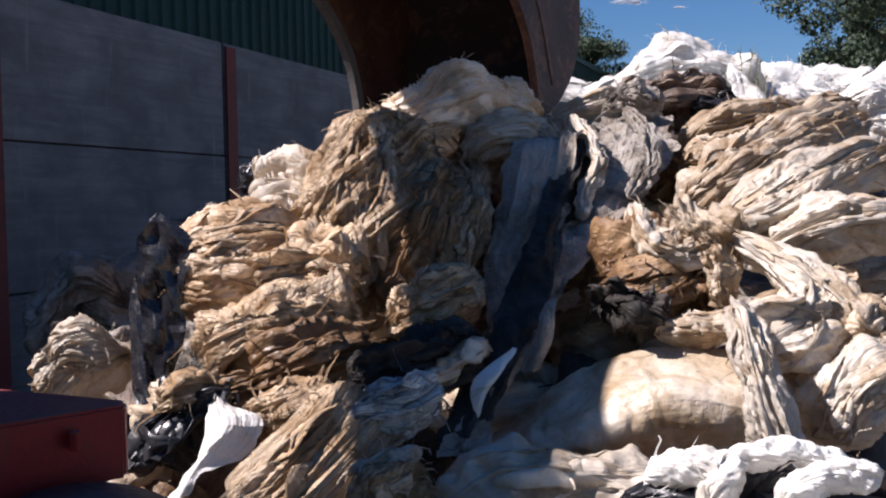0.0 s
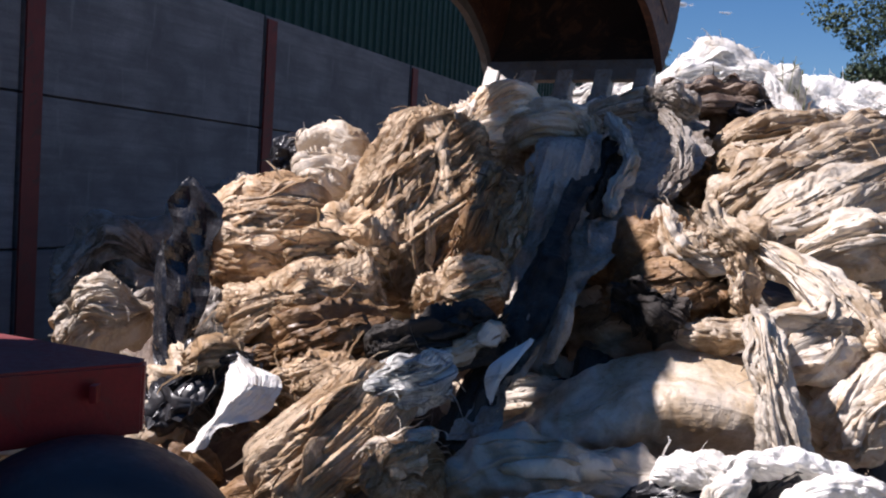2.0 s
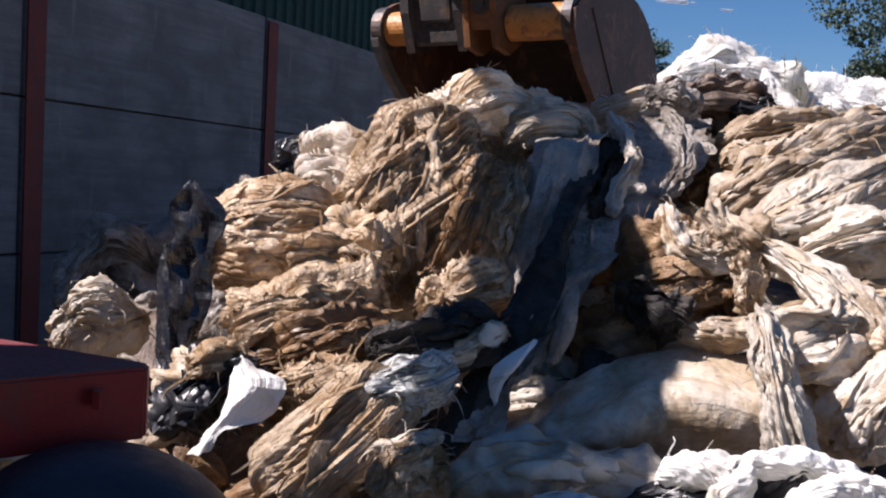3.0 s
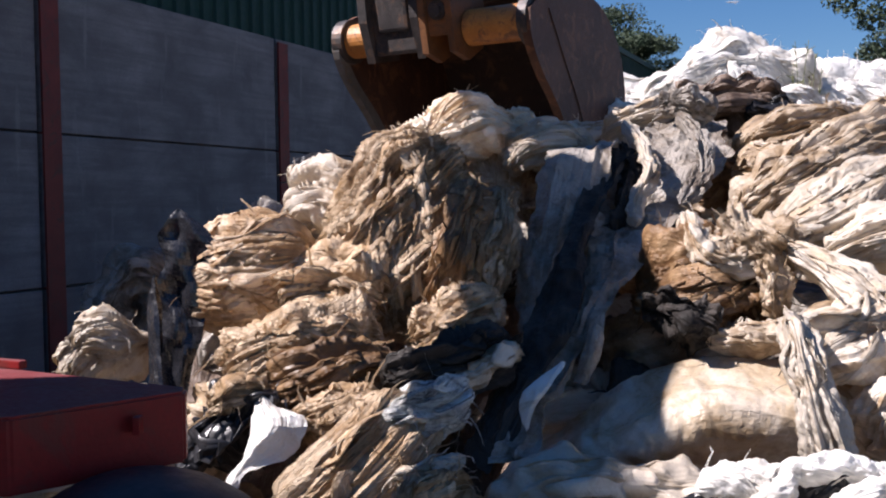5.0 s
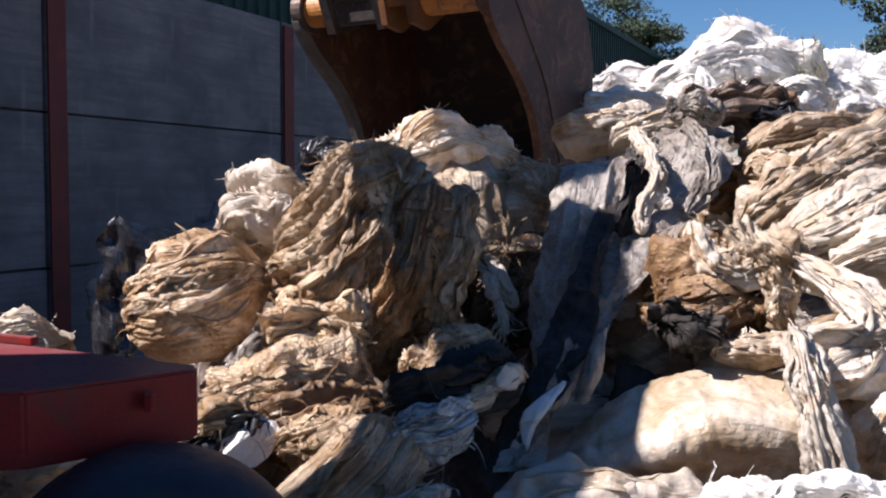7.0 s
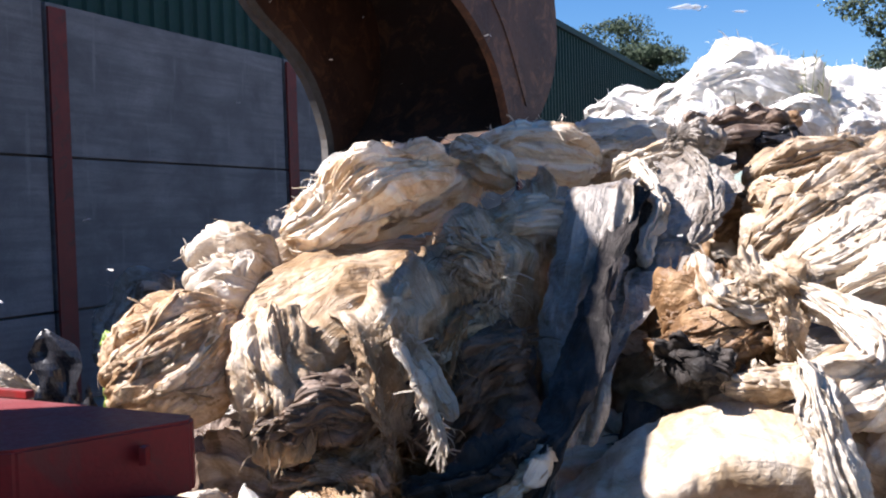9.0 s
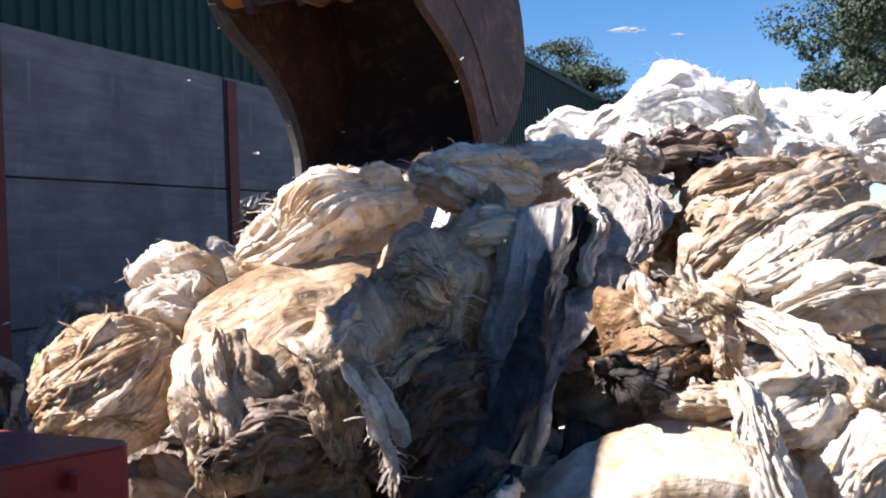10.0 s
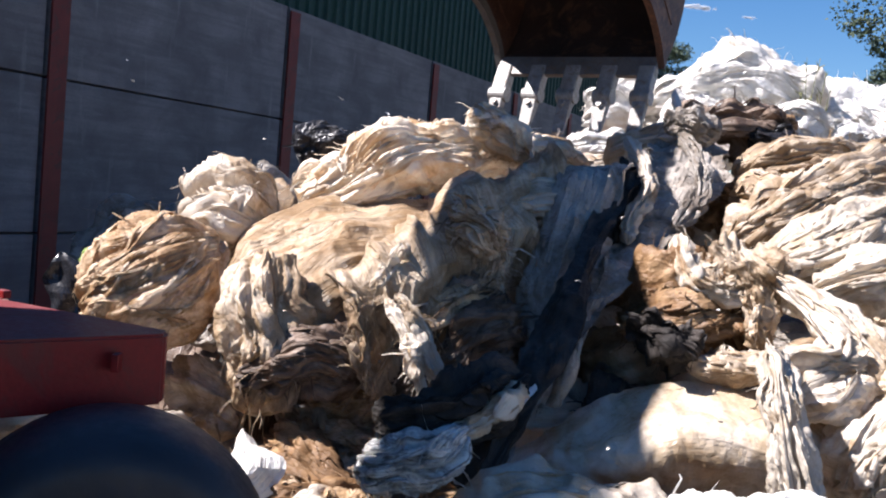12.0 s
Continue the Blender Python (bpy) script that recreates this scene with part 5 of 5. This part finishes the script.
film("film_strip", "bluish white film peak standing on the crest", WHITE, [(1.527, 4.850, 2.244), (1.561, 4.750, 2.118), (1.586, 4.600, 1.868)], 0.052, 0.03, 96, strips=2, folds=2, amp=0.5, widths=(0.3, 1.0, 1.4), blunt=7,
     moves=[(0, 0.041, 0.000, -0.008, 0, 0, 0), (3, 0.000, 0.000, 0.000, 0, 0, 0), (5, -0.213, -0.000, -0.012, 0, 0, 0), (5.5, -0.255, -0.000, -0.003, 0, 0, 0), (6.5, -0.358, 0.000, -0.086, 0, 0, 0), (7, -0.391, 0.000, -0.085, 0, 0, 0), (9, -0.356, 0.000, -0.084, 0, 0, 0), (10.5, -0.403, 0.000, -0.135, 0, 0, 0), (12, -0.501, 0.000, -0.130, 0, 0, 0)])

# -- the folds that come over the top --
OVER = [(0, 0.518, 0.950, 0.367, -45, 0, -10), (3, 0.456, 0.950, 0.349, -45, 0, -10), (5, 0.310, 0.900, 0.304, -45, 0, -10), (6.5, 0.202, 0.800, 0.222, -40, 0, -8), (7, 0.191, 0.650, 0.121, -34, 0, -6), (9, -0.036, 0.050, -0.005, -2, 0, 0), (9.5, -0.025, 0.000, -0.015, 0, 0, 0), (10.5, 0.000, 0.000, 0.000, 0, 0, 0), (11, -0.002, 0.000, -0.015, 0, 0, 0), (12, 0.014, 0.000, -0.037, 0, 0, 0)]
drape("film_sheet", "large stained film sheet rolled over the top of the heap", MATTED, [((-0.733, 3.780, 1.151), (-0.753, 3.500, 1.211), (-0.693, 3.300, 1.132), (-0.636, 3.200, 1.046), (-0.603, 3.180, 0.917)), ((-0.713, 3.580, 1.181), (-0.733, 3.300, 1.241), (-0.673, 3.100, 1.162), (-0.616, 3.000, 1.076), (-0.583, 2.980, 0.947)), ((-0.633, 3.640, 1.335), (-0.653, 3.360, 1.395), (-0.546, 3.060, 1.299), (-0.489, 2.950, 1.180), (-0.458, 2.930, 1.020)), ((-0.484, 3.700, 1.428), (-0.504, 3.420, 1.488), (-0.413, 3.080, 1.379), (-0.357, 2.950, 1.258), (-0.322, 2.950, 1.062)), ((-0.256, 3.780, 1.461), (-0.276, 3.500, 1.521), (-0.217, 3.200, 1.452), (-0.176, 3.060, 1.358), (-0.158, 3.000, 1.247)), ((-0.008, 3.880, 1.484), (-0.028, 3.600, 1.544), (0.012, 3.400, 1.510), (0.046, 3.250, 1.461), (0.062, 3.200, 1.410))], 81, folds=20.0, amp=0.024, crisp=0.6, rows=190, cols=150, ragged=0.012, moves=OVER)
drape("film_sheet", "grey brown film folds hanging in shade", DUSKY, [((0.347, 3.830, 1.719), (0.164, 3.700, 1.633), (-0.033, 3.500, 1.520), (-0.176, 3.320, 1.393), (-0.332, 3.200, 1.259)), ((0.367, 3.550, 1.769), (0.184, 3.420, 1.683), (-0.013, 3.220, 1.570), (-0.156, 3.040, 1.443), (-0.312, 2.920, 1.309)), ((0.373, 3.460, 1.576), (0.230, 3.320, 1.508), (0.062, 3.110, 1.433), (-0.089, 2.960, 1.332), (-0.261, 2.860, 1.220)), ((0.351, 3.480, 1.308), (0.226, 3.330, 1.288), (0.075, 3.110, 1.245), (-0.060, 2.960, 1.184), (-0.233, 2.870, 1.107)), ((0.332, 3.560, 1.007), (0.207, 3.420, 1.015), (0.071, 3.200, 1.039), (-0.050, 3.060, 1.000), (-0.196, 2.960, 0.942))], 82, folds=16.0, amp=0.040, crisp=0.7, rows=150, cols=190, ragged=0.02, fray=150, fray_length=0.13, moves=OVER)
film("film_strip", "stained film folds hanging from the rolled sheet", TAN, [(-0.529, 3.000, 1.358), (-0.508, 2.950, 1.219), (-0.480, 2.950, 1.075), (-0.501, 2.950, 0.917)], 0.113, 0.10, 83, strips=7, folds=6, amp=0.3, blunt=6, fray=14, fray_length=0.13, fray_up=-0.5, moves=OVER)
film("film_strip", "torn pale strip hanging from the folds", CREAM, [(-0.129, 2.880, 1.293), (-0.076, 2.840, 1.219), (-0.025, 2.840, 1.125), (0.007, 2.840, 1.047)], 0.025, 0.015, 84, strips=3, folds=3, amp=0.6, blunt=8, fray=10, moves=OVER)
film("film_strip", "torn grey strip hanging from the folds", DUSKY, [(-0.261, 2.880, 1.297), (-0.231, 2.860, 1.206), (-0.211, 2.860, 1.098), (-0.175, 2.860, 1.004)], 0.018, 0.010, 85, strips=4, folds=3, amp=0.6, blunt=8, fray=14, moves=OVER)
film("film_strip", "narrow torn pale strip hanging over the folds", PALE, [(-0.157, 2.860, 1.280), (-0.095, 2.810, 1.192), (-0.051, 2.800, 1.084), (-0.012, 2.810, 0.959)], 0.017, 0.007, 102, strips=3, folds=3, amp=0.6, blunt=9, fray=16, fray_length=0.08, fray_up=-0.6, moves=OVER)
film("film_strip", "short torn pale strip caught on the folds", PALE, [(-0.104, 3.000, 1.427), (-0.151, 2.940, 1.384), (-0.205, 2.880, 1.303)], 0.022, 0.009, 103, strips=2, folds=3, amp=0.6, blunt=6, fray=20, fray_length=0.07, fray_up=-0.6, moves=OVER)
film("film_strip", "stained torn strip curled over the folds", CREAM, [(0.012, 3.060, 1.471), (0.103, 3.030, 1.467), (0.161, 3.040, 1.418), (0.143, 3.050, 1.351)], 0.026, 0.012, 104, strips=3, folds=3, amp=0.7, blunt=6, fray=20, fray_length=0.08, fray_up=-0.4, moves=OVER)
film("film_strip", "pale creased film tongue lying on the folds", DUSKY, [(0.176, 3.060, 1.316), (0.040, 2.980, 1.278), (-0.058, 2.900, 1.209)], 0.045, 0.012, 105, strips=5, folds=4, amp=0.6, blunt=5, fray=30, fray_length=0.09, fray_up=-0.5, moves=OVER)
film("film_wad", "tan frayed film tuft on the folds", TAN, [(0.011, 3.100, 1.506), (0.093, 3.050, 1.481), (0.157, 3.050, 1.412)], 0.050, 0.06, 86, strips=5, folds=4, amp=0.8, blunt=3, fray=30, moves=OVER)
# Shade under the folds is painted as the dark colour of these two.
film("film_wad", "film packed under the folds, coloured dark for the shade there", SHADE_BROWN, [(-0.090, 3.050, 0.927), (0.082, 3.050, 1.134), (0.220, 3.100, 1.205)], 0.183, 0.14, 87, strips=16, folds=5, amp=0.6, lump=0.4, blunt=3, fray=40, moves=OVER)
film("film_wad", "brown film packed low under the drape, darkened for shade", SHADE_BROWN, [(-0.567, 2.980, 0.992), (-0.401, 2.950, 1.072), (-0.211, 2.950, 1.049)], 0.121, 0.13, 89, strips=8, folds=4, amp=0.5, lump=0.3, blunt=3, fray=16, moves=OVER)
film("film_wad", "round cream film tuft tied at the top", PALE, [(0.127, 3.850, 1.801), (0.226, 3.750, 1.773), (0.322, 3.700, 1.717)], 0.074, 0.12, 88, strips=6, folds=6, amp=0.4, blunt=2.6, fray=14, moves=[(0, 0.082, 0.550, -0.098, 0, 0, 0), (5, -0.130, 0.550, -0.093, 0, 0, 0), (7, -0.160, 0.450, -0.153, 0, 0, 0), (9, -0.116, 0.050, 0.019, 0, 0, 0), (9.5, -0.110, -0.000, 0.011, 0, 0, 0), (10.5, 0.000, 0.000, 0.000, 0, 0, 0), (12, -0.044, -0.000, -0.006, 0, 0, 0)])


def weeds():
    """Dry stalks that stick out of the white heap."""
    rng = np.random.RandomState(3)
    plant = tagged(new("weed"), "thin dry weed with bare stalks growing from the heap", "plant")
    x, y, z = (2.591, 7.600, 2.417)
    plant.matrix_world = BASE @ pose(x, y, z - 0.35)
    for i in range(9):
        bm = bmesh.new()
        p = Vector((rng.uniform(-0.12, 0.12), rng.uniform(-0.1, 0.1), 0))
        d = Vector((rng.uniform(-0.15, 0.15), rng.uniform(-0.1, 0.1), 1)).normalized()
        h = rng.uniform(0.35, 0.72)
        rod(bm, p, p + d * h, 0.004, 6, 0.002)
        for k in range(5):
            q = p + d * h * rng.uniform(0.35, 1.0)
            e = Vector((rng.uniform(-1, 1), rng.uniform(-1, 1), rng.uniform(0.2, 1))).normalized() * rng.uniform(0.03, 0.08)
            rod(bm, q, q + e, 0.006, 4, 0.001)
        part("stalk", bm, WEED, plant)


weeds()


# ---- red machine beside the heap ----
def red_machine():
    m = tagged(new("machine_frame"), "red painted steel machine beam with a black rounded guard", "machine")
    m.matrix_world = BASE
    bm = bmesh.new()
    top, low = 1.22, 1.075
    plan = [(-1.9, 1.62), (-0.80, 1.83), (-0.545, 2.07), (-0.555, 2.125), (-1.05, 2.40), (-1.9, 2.85)]
    a = [bm.verts.new((x, y, low)) for x, y in plan]
    b = [bm.verts.new((x, y, top)) for x, y in plan]
    bm.faces.new(a[::-1])
    bm.faces.new(b)
    for i in range(len(plan)):
        bm.faces.new((a[i], a[(i + 1) % 6], b[(i + 1) % 6], b[i]))
    bmesh.ops.bevel(bm, geom=bm.edges[:], offset=0.006, segments=2, affect="EDGES")
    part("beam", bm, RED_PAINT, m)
    bm = bmesh.new()
    box(bm, (-1.9, -0.012, 0), (0, 0.012, 0.02), 0.004, pose(-1.0, 2.38, top + 0.001, 0, 0, -28))
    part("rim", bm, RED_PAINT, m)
    bm = bmesh.new()
    box(bm, (-1.7, 2.1, 0.0), (-1.5, 2.3, low - 0.002), 0.008)
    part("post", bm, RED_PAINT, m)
    bm = bmesh.new()
    box(bm, (-0.62, 1.962, 1.155), (-0.606, 1.99, 1.19), 0.002)
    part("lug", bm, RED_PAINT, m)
    # guard: a barrel-shaped black cover
    n, k = 28, 64
    prof = [(math.cos(math.pi * i / (n - 1)), math.sin(math.pi * i / (n - 1))) for i in range(n)]
    p = []
    for c, s in prof:
        r = 0.31 * (0.62 + 0.38 * s ** 0.5)
        for j in range(k):
            an = 2 * math.pi * j / k
            p.append((math.cos(an) * r, c * 0.17, math.sin(an) * r))
    me = grid_mesh("guard", np.array(p), n, k, np.zeros((n * k, 2)))
    g = linked("guard", me, RUBBER, m, "smooth black rubber guard")
    g.matrix_local = pose(-0.575, 1.86, 0.80, 0, 0, 18)
    bm = bmesh.new()
    rod(bm, (-0.575, 1.86, 0.80), (-1.6, 2.2, 0.80), 0.05)
    rod(bm, (-1.6, 2.2, 0.0), (-1.6, 2.2, 0.85), 0.05)
    part("axle", bm, IRON, m)


red_machine()


# ---- excavator bucket ----
LUG = surface("rusty_orange_steel", (0.13, 0.056, 0.024), (0.25, 0.10, 0.034), scale=6.0, rough=0.55, fine=50, spots=(0.09, 0.05, 0.03), bump=0.5)

def excavator():
    arm = tagged(new("excavator_arm"), "rusty excavator bucket with orange bosses on a dark coupler and arm", "excavator")
    W = 0.56
    bm = bmesh.new()
    prism(bm, [(0.10, 0.27), (0.10, 0.42), (-1.2, 0.47), (-2.4, 0.46), (-2.55, 0.40), (-2.55, 0.25), (-2.4, 0.22), (-1.2, 0.24)], -0.27, 0.07)
    stick = part("stick", bm, ORANGE, arm, "worn orange steel stick")
    bm = bmesh.new()
    box(bm, (-0.29, -4.2, -0.14), (0.03, 0.0, 0.14), 0.02)
    box(bm, (-0.30, -7.4, -3.2), (0.10, -7.0, -0.1), 0.02)
    box(bm, (-0.29, -7.4, -0.14), (0.03, -4.2, 0.14), 0.02)
    boom = part("boom", bm, ORANGE, arm, "worn orange steel boom")
    front = catmull([(-0.085, 0.06, 0), (-0.10, -0.06, 0), (-0.03, -0.22, 0), (0.12, -0.42, 0), (0.22, -0.64, 0), (0.24, -0.90, 0), (0.20, -1.06, 0)], 22)[:, :2]
    back = catmull([(0.20, -1.06, 0), (0.50, -1.00, 0), (0.78, -0.82, 0), (0.92, -0.52, 0), (0.90, -0.20, 0), (0.70, 0.04, 0), (0.40, 0.13, 0), (0.10, 0.13, 0), (-0.085, 0.06, 0)], 34)[:, :2]
    # shell: the curved back between the side plates, with thickness
    inner = back[:-6]
    c = inner.mean(0)
    n = len(inner)
    cols = [(-W + 0.01), (W - 0.01)]
    bm = bmesh.new()
    lay = []
    for f in (1.0, 0.965):
        lay.append([[bm.verts.new((x, c[0] + (y - c[0]) * f, c[1] + (z - c[1]) * f)) for x in cols] for y, z in inner])
    for i in range(n - 1):
        bm.faces.new((lay[0][i][0], lay[0][i][1], lay[0][i + 1][1], lay[0][i + 1][0]))
        bm.faces.new((lay[1][i][0], lay[1][i + 1][0], lay[1][i + 1][1], lay[1][i][1]))
    for i in (0, n - 1):
        bm.faces.new((lay[0][i][0], lay[1][i][0], lay[1][i][1], lay[0][i][1]))
    bmesh.ops.recalc_face_normals(bm, faces=bm.faces)
    bucket = part("bucket", bm, SHADED_RUST, arm, "rust-brown worn bucket shell", smooth=True)
    outline = [tuple(q) for q in front[:-1]] + [tuple(q) for q in back[:-1]]
    for x in (-W, W):
        bm = bmesh.new()
        prism(bm, outline, x - 0.014, x + 0.014)
        part("side_plate", bm, RUST, bucket)
        bm = bmesh.new()
        o = front + np.array([-0.008, 0.0])
        prism(bm, [tuple(q) for q in o] + [tuple(q) for q in (front + np.array([0.05, 0.012]))[::-1]], x - 0.022, x + 0.022)
        part("wear_edge", bm, STEEL if x < 0 else RUST, bucket)
        bm = bmesh.new()
        rib = catmull([(0.10, 0.05, 0), (0.22, -0.2, 0), (0.36, -0.5, 0), (0.42, -0.9, 0)], 16)[:, :2]
        prism(bm, [tuple(q) for q in rib] + [tuple(q) for q in (rib + np.array([0.03, 0]))[::-1]], x - 0.02, x + 0.02)
        part("rib", bm, RUST, bucket)
    bm = bmesh.new()
    box(bm, (-W + 0.016, 0.03, -0.02), (W - 0.016, 0.16, 0.02), 0.006, pose(0, 0.10, -1.085, 24, 0, 0))
    part("cutting_edge", bm, STEEL, bucket, "bright worn cutting edge")
    for i in range(5):
        x = -W + 0.07 + i * (2 * W - 0.14) / 4
        bm = bmesh.new()
        at = pose(x, 0.08, -1.10, 24, 0, 0)
        box(bm, (-0.052, -0.10, -0.040), (0.052, 0.12, 0.040), 0.014, at)
        for v in box(bm, (-0.047, -0.34, -0.034), (0.047, -0.08, 0.034), 0.009):
            k = min(1.0, max(0.0, (-0.08 - v.co.y) / 0.26))
            v.co = at @ Vector((v.co.x * (1 - 0.18 * k), v.co.y, v.co.z * (1 - 0.72 * k) - 0.012 * k))
        rod(bm, at @ Vector((-0.060, -0.085, 0)), at @ Vector((0.060, -0.085, 0)), 0.048, 18)
        rod(bm, at @ Vector((0, -0.15, -0.045)), at @ Vector((0, -0.15, 0.045)), 0.018, 12)
        part("tooth", bm, TOOTH, bucket, "worn bright steel bucket tooth")
    # ears and bosses round the pin
    for x0, x1, r in ((-W, -W + 0.045, 0.115), (W - 0.03, W + 0.002, 0.12)):
        bm = bmesh.new()
        rod(bm, (x0 - 0.016, 0, 0), (x1, 0, 0), r, 28)
        part("ear", bm, IRON, bucket, "dark worn steel ear")
    for x0, x1 in ((-W + 0.047, -0.33), (0.20, W - 0.032)):
        bm = bmesh.new()
        rod(bm, (x0, 0, 0), (x1, 0, 0), 0.088, 28)
        part("boss", bm, ORANGE, bucket, "worn orange pin boss")
    bm = bmesh.new()
    plate = [(-0.14, -0.10), (-0.02, -0.15), (0.12, -0.10), (0.16, 0.1), (0.16, 0.42), (-0.12, 0.42), (-0.15, 0.1)]
    prism(bm, plate, 0.0, 0.035)
    prism(bm, plate, 0.155, 0.19)
    box(bm, (0.03, -0.12, -0.02), (0.16, 0.1, 0.4), 0.01)
    part("lug_plate", bm, LUG, bucket, "rusty orange lug plates")
    bm = bmesh.new()
    rod(bm, (0.095, -0.15, 0.10), (0.095, -0.10, 0.10), 0.032, 6)
    rod(bm, (0.095, -0.13, 0.10), (0.095, -0.10, 0.10), 0.048, 20)
    part("bolt", bm, IRON, bucket)
    bm = bmesh.new()
    prism(bm, [(-0.11, -0.12), (0.1, -0.12), (0.16, 0.1), (0.16, 0.42), (-0.13, 0.42), (-0.15, 0.08)], -0.36, -0.31)
    prism(bm, [(-0.11, -0.12), (0.1, -0.12), (0.16, 0.1), (0.16, 0.42), (-0.13, 0.42), (-0.15, 0.08)], -0.05, -0.004)
    box(bm, (-0.315, -0.10, -0.09), (-0.045, 0.1, 0.42), 0.02)
    box(bm, (-0.275, -0.118, 0.02), (-0.085, -0.09, 0.30), 0.02)
    part("coupler", bm, IRON, bucket, "dark grey cast steel quick coupler")
    return arm, stick, boom, bucket


def flakes():
    """Bits of torn film that fly up while the heap is torn."""
    rng = np.random.RandomState(4)
    for i in range(46):
        bm = bmesh.new()
        r = rng.uniform(0.004, 0.011)
        k = [bm.verts.new((math.cos(a) * r * rng.uniform(0.5, 1.2), math.sin(a) * r * rng.uniform(0.4, 1.0), rng.uniform(-0.3, 0.3) * r)) for a in np.arange(5) * 1.2566]
        bm.faces.new(k)
        bmesh.ops.solidify(bm, geom=bm.faces[:], thickness=0.001)
        ob = tagged(part("film_flake", bm, WHITE), "tiny torn flake of white film in the air", "plastic film", "flying flakes")
        x, y = rng.uniform(-0.9, 0.9), rng.uniform(2.0, 3.4)
        z = rng.uniform(0.9, 2.3)
        fall, drift, t0 = rng.uniform(0.10, 0.45), rng.uniform(-0.15, 0.15), rng.uniform(-1, 1)
        a = rng.uniform(-50, 50, 3)
        rows = [(0, x + 0.1, y + 0.8, 0.9, *a), (7.2, x + 0.1, y + 0.8, 0.9, *a)]
        rows += [(t, x + drift * (t - 10.4), y, z - fall * (t - 10.4 + t0 * 0.3), *(a * math.cos(t * 2))) for t in (8.8, 9.6, 10.4, 11.2, 12)]
        MOVES.append((ob, [(t, BASE @ pose(*q)) for t, *q in rows]))


flakes()
arm, stick, boom, bucket = excavator()
# place of the pin in heap space, and the curl of the bucket
ARM_ROWS = (
    (0.0, 0.00, 5.25, 3.00, 14), (0.3, 0.06, 5.3, 3.02, 27), (0.6, 0.11, 5.35, 3.0, 41), (1.0, 0.19, 5.4, 2.98, 44), (1.5, 0.29, 5.4, 2.95, 47),
    (2.0, 0.31, 5.4, 2.96, 45), (2.3, 0.27, 5.35, 2.95, 35), (2.6, 0.19, 5.25, 2.68, 22), (3.0, 0.20, 5.2, 2.44, 12), (3.2, 0.16, 5.2, 2.42, 10),
    (5.0, -0.05, 5.15, 2.44, 10), (5.5, -0.14, 5.15, 2.45, 11), (6.0, -0.19, 5.1, 2.46, 12), (6.5, -0.24, 5.1, 2.48, 13), (7.0, -0.29, 5.05, 2.50, 14), (7.2, -0.32, 5.05, 2.53, 15),
    (8.8, -0.52, 4.75, 2.82, 20), (9.5, -0.50, 4.75, 2.85, 20), (10.0, -0.36, 4.9, 2.85, 20), (10.5, -0.21, 5.2, 2.84, 21), (11.0, -0.10, 5.2, 2.84, 22), (11.5, 0.06, 5.35, 2.89, 27),
    (11.7, 0.15, 5.5, 2.92, 33), (12.0, 0.28, 5.8, 3.03, 43))


def elbow(t, x, y):
    """Height of the joint between stick and boom for a place of the bucket pin."""
    swung = 3.74 + 0.45 * (0.21 - x - 0.65 * (5.2 - y))
    return swung - 0.07 * min(1.0, max(0.0, (t - 5.5) / 1.7)) + 0.10 * max(0.0, (t - 10.5) / 1.5)


def motions():
    for ob, rows in MOVES:
        walk(ob, rows)
    walk(arm, [(t, BASE @ pose(x, y, z, 0, 0, -33)) for t, x, y, z, c in ARM_ROWS])
    walk(stick, [(t, pose(0, 0, 0, -math.degrees(math.asin((elbow(t, x, y) - z - 0.35) / 2.4)), 0, 0)) for t, x, y, z, c in ARM_ROWS])
    walk(boom, [(t, pose(0, -2.38, elbow(t, x, y) - z)) for t, x, y, z, c in ARM_ROWS])
    walk(bucket, [(t, pose(0, 0, 0, c, 0, 0)) for t, x, y, z, c in ARM_ROWS])


motions()
